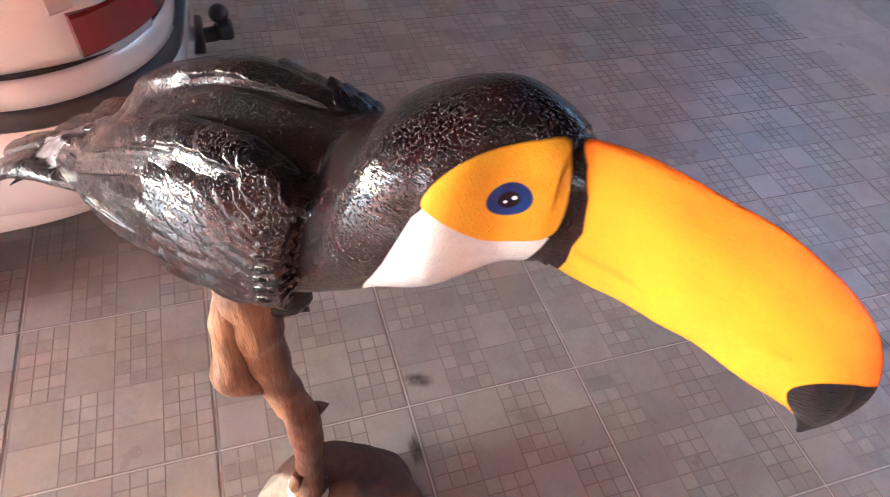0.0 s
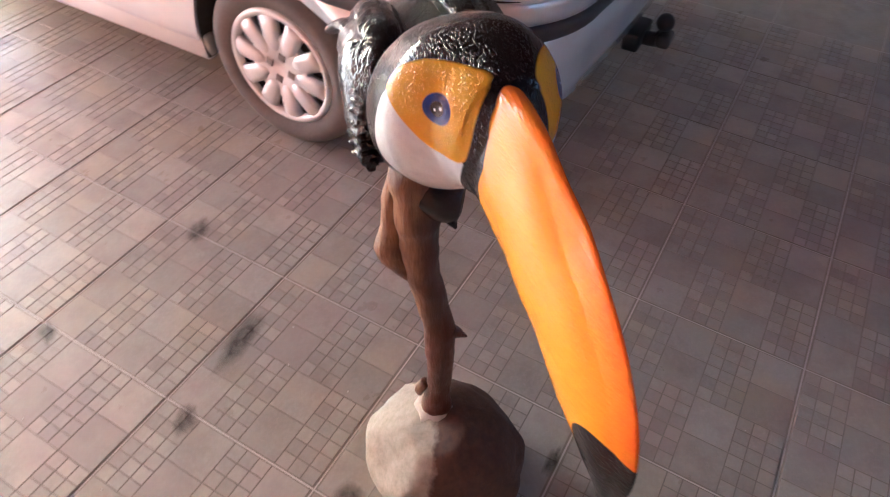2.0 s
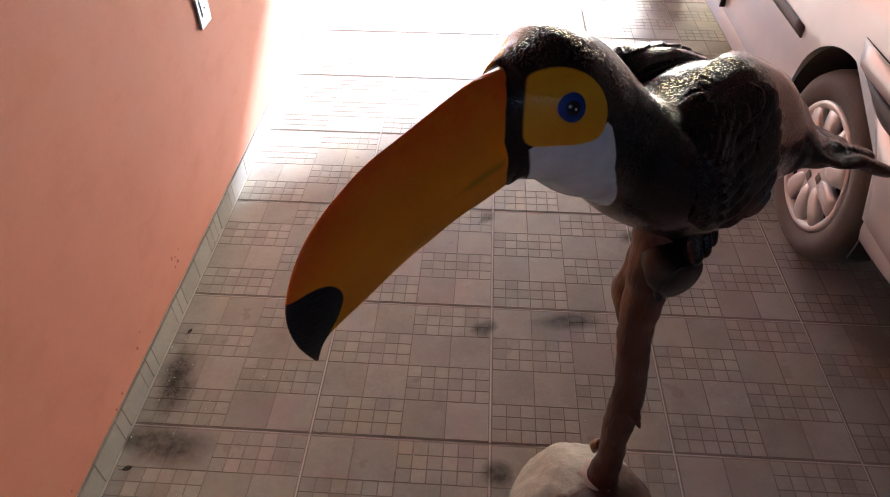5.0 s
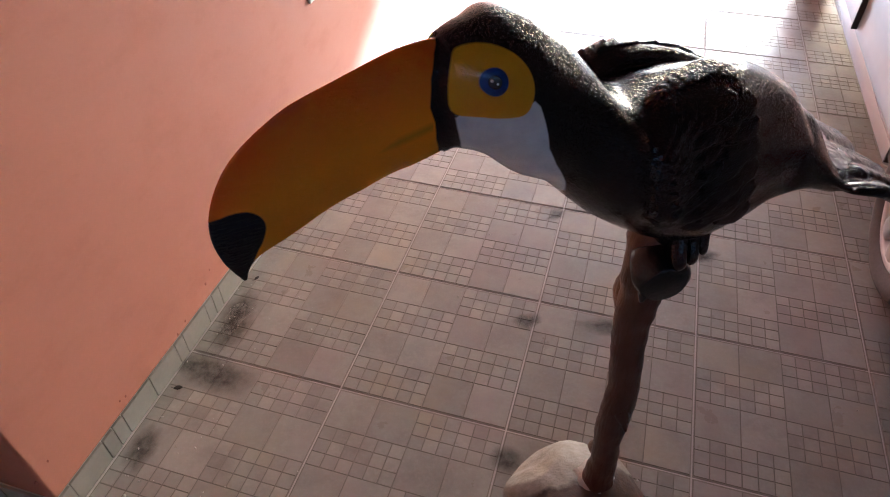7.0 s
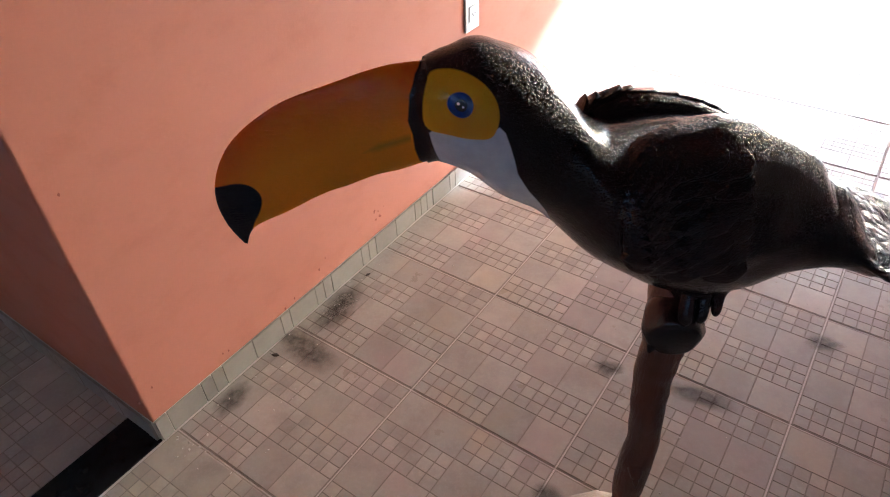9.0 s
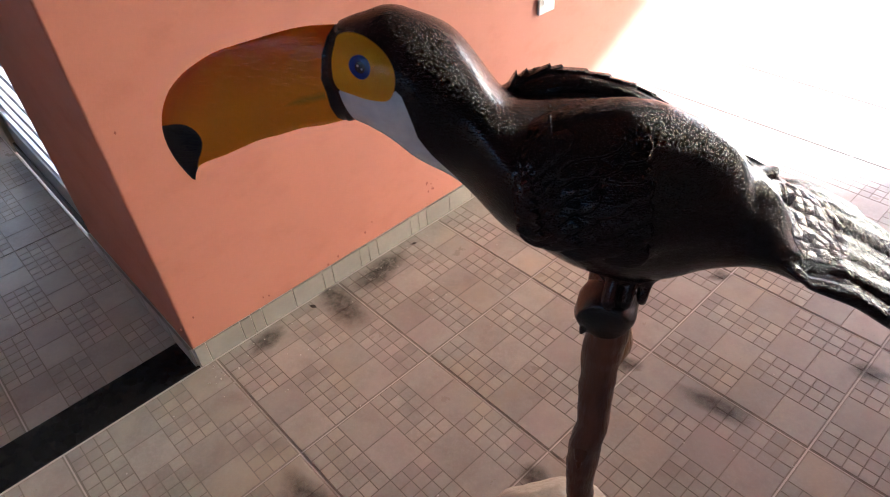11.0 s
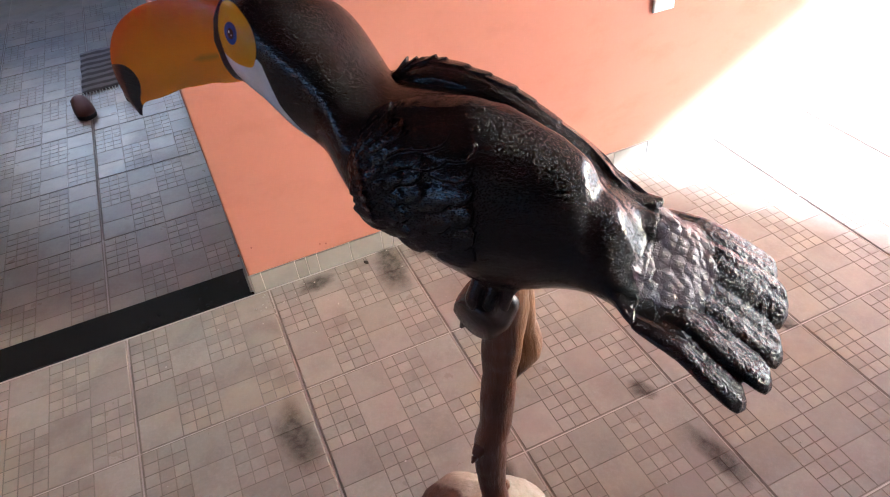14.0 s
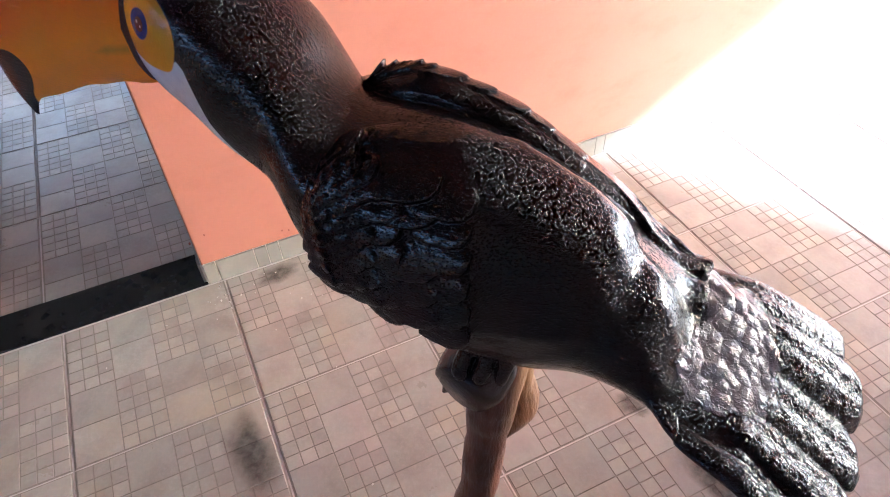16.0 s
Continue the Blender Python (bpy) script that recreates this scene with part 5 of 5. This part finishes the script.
for k, row in enumerate(((1.13, 0.86, 0.095, 0.028, 8), (0.88, 0.82, 0.035, 0.03, 40), (0.085, 0.40, 0.12, 0.045, -8), (1.36, 1.24, 0.05, 0.028, 30), (1.415, -0.04, 0.032, 0.02, 70), (1.235, 0.015, 0.04, 0.014, 0), (0.92, 0.37, 0.035, 0.03, 0), (0.59, -0.058, 0.105, 0.048, 6), (0.88, 1.31, 0.035, 0.02, 60), (0.07, 0.56, 0.05, 0.08, 0), (0.05, 0.62, 0.035, 0.07, 0), (0.05, 0.15, 0.03, 0.06, 0), (1.21, 0.20, 0.06, 0.03, 20))):
    stain(*row, k * 7.3)

bm = bmesh.new()
rnd = random.Random(5)
for k in range(90):
    x, y = (rnd.uniform(0.0, 0.35), rnd.uniform(-0.1, 1.0)) if k % 2 else (rnd.uniform(0.0, 1.9), rnd.uniform(-0.5, 1.6))
    r = rnd.uniform(0.0012, 0.0035)
    bmesh.ops.create_icosphere(bm, subdivisions=1, radius=r, matrix=Matrix.LocRotScale((x, y, r * 0.5 + 0.001), Euler((rnd.random() * 6, 0, rnd.random() * 6)), (1, rnd.uniform(0.5, 1), 0.6)))
for k in range(16):
    x, y = 0.02 + abs(rnd.gauss(0, 0.10)), -0.04 + abs(rnd.gauss(0, 0.12)) if k > 5 else -0.035 + rnd.uniform(0, 0.04)
    r = rnd.uniform(0.003, 0.0055)
    bmesh.ops.create_icosphere(bm, subdivisions=1, radius=r, matrix=Matrix.LocRotScale((x, y, r * 0.4 + 0.001), Euler((rnd.random() * 6, 0, rnd.random() * 6)), (1, rnd.uniform(0.3, 0.8), 0.5)))
tagged(obj("crumbs", bm, M["debris"], None, "", False), "pale crumbs of plaster scattered on the tiles", "debris", kind="stuff")


# ---- scuffs on the wall, leaf scraps by its foot ----
def wall_chip(y, z, size, seed):
    """A flake of paint gone from the wall, showing the red coat below."""
    bm = bmesh.new()
    rim = []
    for i in range(11):
        a = 2 * math.pi * i / 11
        k = size * (1 + 0.5 * noise.noise(Vector((math.cos(a) * 1.5, math.sin(a) * 1.5, seed))))
        rim.append((k * math.cos(a) * 0.7, k * math.sin(a)))
    loft(bm, [[Vector((x, p * f, q * f)) for p, q in rim] for x, f in ((-0.001, 1.0), (0.0005, 1.0), (0.0008, 0.8))])
    ob = tagged(obj("wall_chip", bm, M["chip"], None, "", False), "small dark red chip in the orange wall paint", "chip", "chips in the wall paint", "structure")
    ob.matrix_world = pose(WALL_X, y, z)


rnd = random.Random(21)
for y, z, n in ((0.90, 0.15, 9), (0.46, 0.10, 2), (-0.025, 0.16, 2), (0.60, 0.12, 2), (0.0, 0.77, 1), (0.22, 0.095, 2)):
    for k in range(n):
        wall_chip(y + rnd.uniform(-0.035, 0.035) * (n > 1), z + rnd.uniform(-0.02, 0.03) * (n > 1), rnd.uniform(0.0022, 0.005), rnd.random() * 50)


def leaf_scrap(x, y, turn, size):
    """A curled scrap of dry leaf with its stalk."""
    root = tagged(empty("leaf_scrap", pose(x, y, 0.001, 0, 0, turn)), "dark curled scrap of dry leaf on the tiles", "leaf", "leaf scraps by the wall")
    bm = bmesh.new()
    rows = []
    for i in range(9):
        t = i / 8
        half = size * 0.28 * math.sin(math.pi * min(0.96, t * 0.9 + 0.06))
        lift = 0.25 * size * (t - 0.4) ** 2 + 0.0008
        rows.append([Vector((size * (t - 0.5), half * q, lift + 0.35 * half * q * q + k)) for q, k in ((-1, 0), (0, 0), (1, 0), (1, 0.0006), (0, 0.0006), (-1, 0.0006))])
    loft(bm, rows)
    part("blade", bm, M["leaf"], root)
    bm = bmesh.new()
    tube(bm, [(-size * 0.5, 0, 0.0015, 0.0006), (-size * 0.7, size * 0.06, 0.002, 0.0006), (-size * 0.85, size * 0.16, 0.0015, 0.0005)], 6, 8)
    part("stalk", bm, M["leaf"], root)


for row in ((0.04, 0.754, 70, 0.018), (0.035, 0.329, 20, 0.024)):
    leaf_scrap(*row)


# ---- floor tiles ----
def tile_mesh(detail):
    """One 45 cm tile: plain squares in pairs against pairs of nine-square fields, with sunk joints."""
    bm = bmesh.new()
    if not detail:
        box(bm, (0.0015, 0.0015, -0.004), (T - 0.0015, T - 0.0015, 0.0), 0.001)
        return bm
    g, top, low = 0.0012, 0.0, -0.0012
    rim_x, rim_y, gap = 0.0036, 0.0054, 0.0021
    cell_x, cell_y = (T - 2 * rim_x) / 4, (T - 2 * rim_y) / 4

    def cushion(x0, y0, x1, y1):
        e = 0.0009
        b = [bm.verts.new(p) for p in ((x0, y0, low), (x1, y0, low), (x1, y1, low), (x0, y1, low))]
        t = [bm.verts.new(p) for p in ((x0 + e, y0 + e, top), (x1 - e, y0 + e, top), (x1 - e, y1 - e, top), (x0 + e, y1 - e, top))]
        bm.faces.new(t)
        for i in range(4):
            bm.faces.new((b[i], b[(i + 1) % 4], t[(i + 1) % 4], t[i]))

    for ix in range(4):
        for iy in range(4):
            x0, y0 = rim_x + ix * cell_x, rim_y + iy * cell_y
            if (ix // 2 + iy) % 2:
                cushion(x0 + g / 2, y0 + g / 2, x0 + cell_x - g / 2, y0 + cell_y - g / 2)
            else:
                sx, sy = cell_x / 3, cell_y / 3
                for a in range(3):
                    for c in range(3):
                        cushion(x0 + a * sx + g / 2, y0 + c * sy + g / 2, x0 + (a + 1) * sx - g / 2, y0 + (c + 1) * sy - g / 2)
    base = [[bm.verts.new((x, y, h)) for x, y in ((gap, gap), (T - gap, gap), (T - gap, T - gap), (gap, T - gap))] for h in (low, -0.004)]
    bm.faces.new(base[0])
    for i in range(4):
        bm.faces.new((base[1][i], base[1][(i + 1) % 4], base[0][(i + 1) % 4], base[0][i]))
    return bm


def tiles():
    bm = tile_mesh(True)
    bmesh.ops.recalc_face_normals(bm, faces=bm.faces)
    for f in bm.faces:
        f.smooth = False
        if f.normal.z < 0:
            f.normal_flip()
        f.material_index = 0 if f.calc_center_median().z > -0.0002 else 1
    near = bpy.data.meshes.new("tile")
    bm.to_mesh(near)
    bm.free()
    near.materials.append(M["tile"])
    near.materials.append(M["groove"])
    rest_v, rest_f = [], []
    rest_room_v, rest_room_f = [], []
    count = {floor: 0, floor_room: 0}
    for i in range(-10, 11):
        for j in range(-10, 20):
            x, y = i * T, j * T
            if i >= 0:
                home = floor
                close = x < 3.2 and -2.3 < y < 5.2
            else:
                if x < ROOM_X - 0.1 or y < ROOM_Y or y >= -0.1:
                    continue
                home = floor_room
                close = x > -3.3 and y > -2.4
            if close and count[home] < 290:
                ob = new("tile", near)
                ob.parent = home
                ob.location = (x - (0.11 if home is floor_room else 0), y - (0.045 if home is floor_room else 0), 0)
                count[home] += 1
            else:
                vs, fs = (rest_v, rest_f) if home is floor else (rest_room_v, rest_room_f)
                n = len(vs)
                dx, dy = (-0.11, -0.045) if home is floor_room else (0, 0)
                vs += [(x + 0.0015 + dx, y + 0.0015 + dy, -0.001), (x + T - 0.0015 + dx, y + 0.0015 + dy, -0.001), (x + T - 0.0015 + dx, y + T - 0.0015 + dy, -0.001), (x + 0.0015 + dx, y + T - 0.0015 + dy, -0.001)]
                fs.append((n, n + 1, n + 2, n + 3))
    for home, vs, fs in ((floor, rest_v, rest_f), (floor_room, rest_room_v, rest_room_f)):
        me = bpy.data.meshes.new("far_tiles")
        me.from_pydata(vs, [], fs)
        me.materials.append(M["tile"])
        ob = new("far_tiles", me)
        ob.parent = home
        ob["kind"] = "stuff"


tiles()
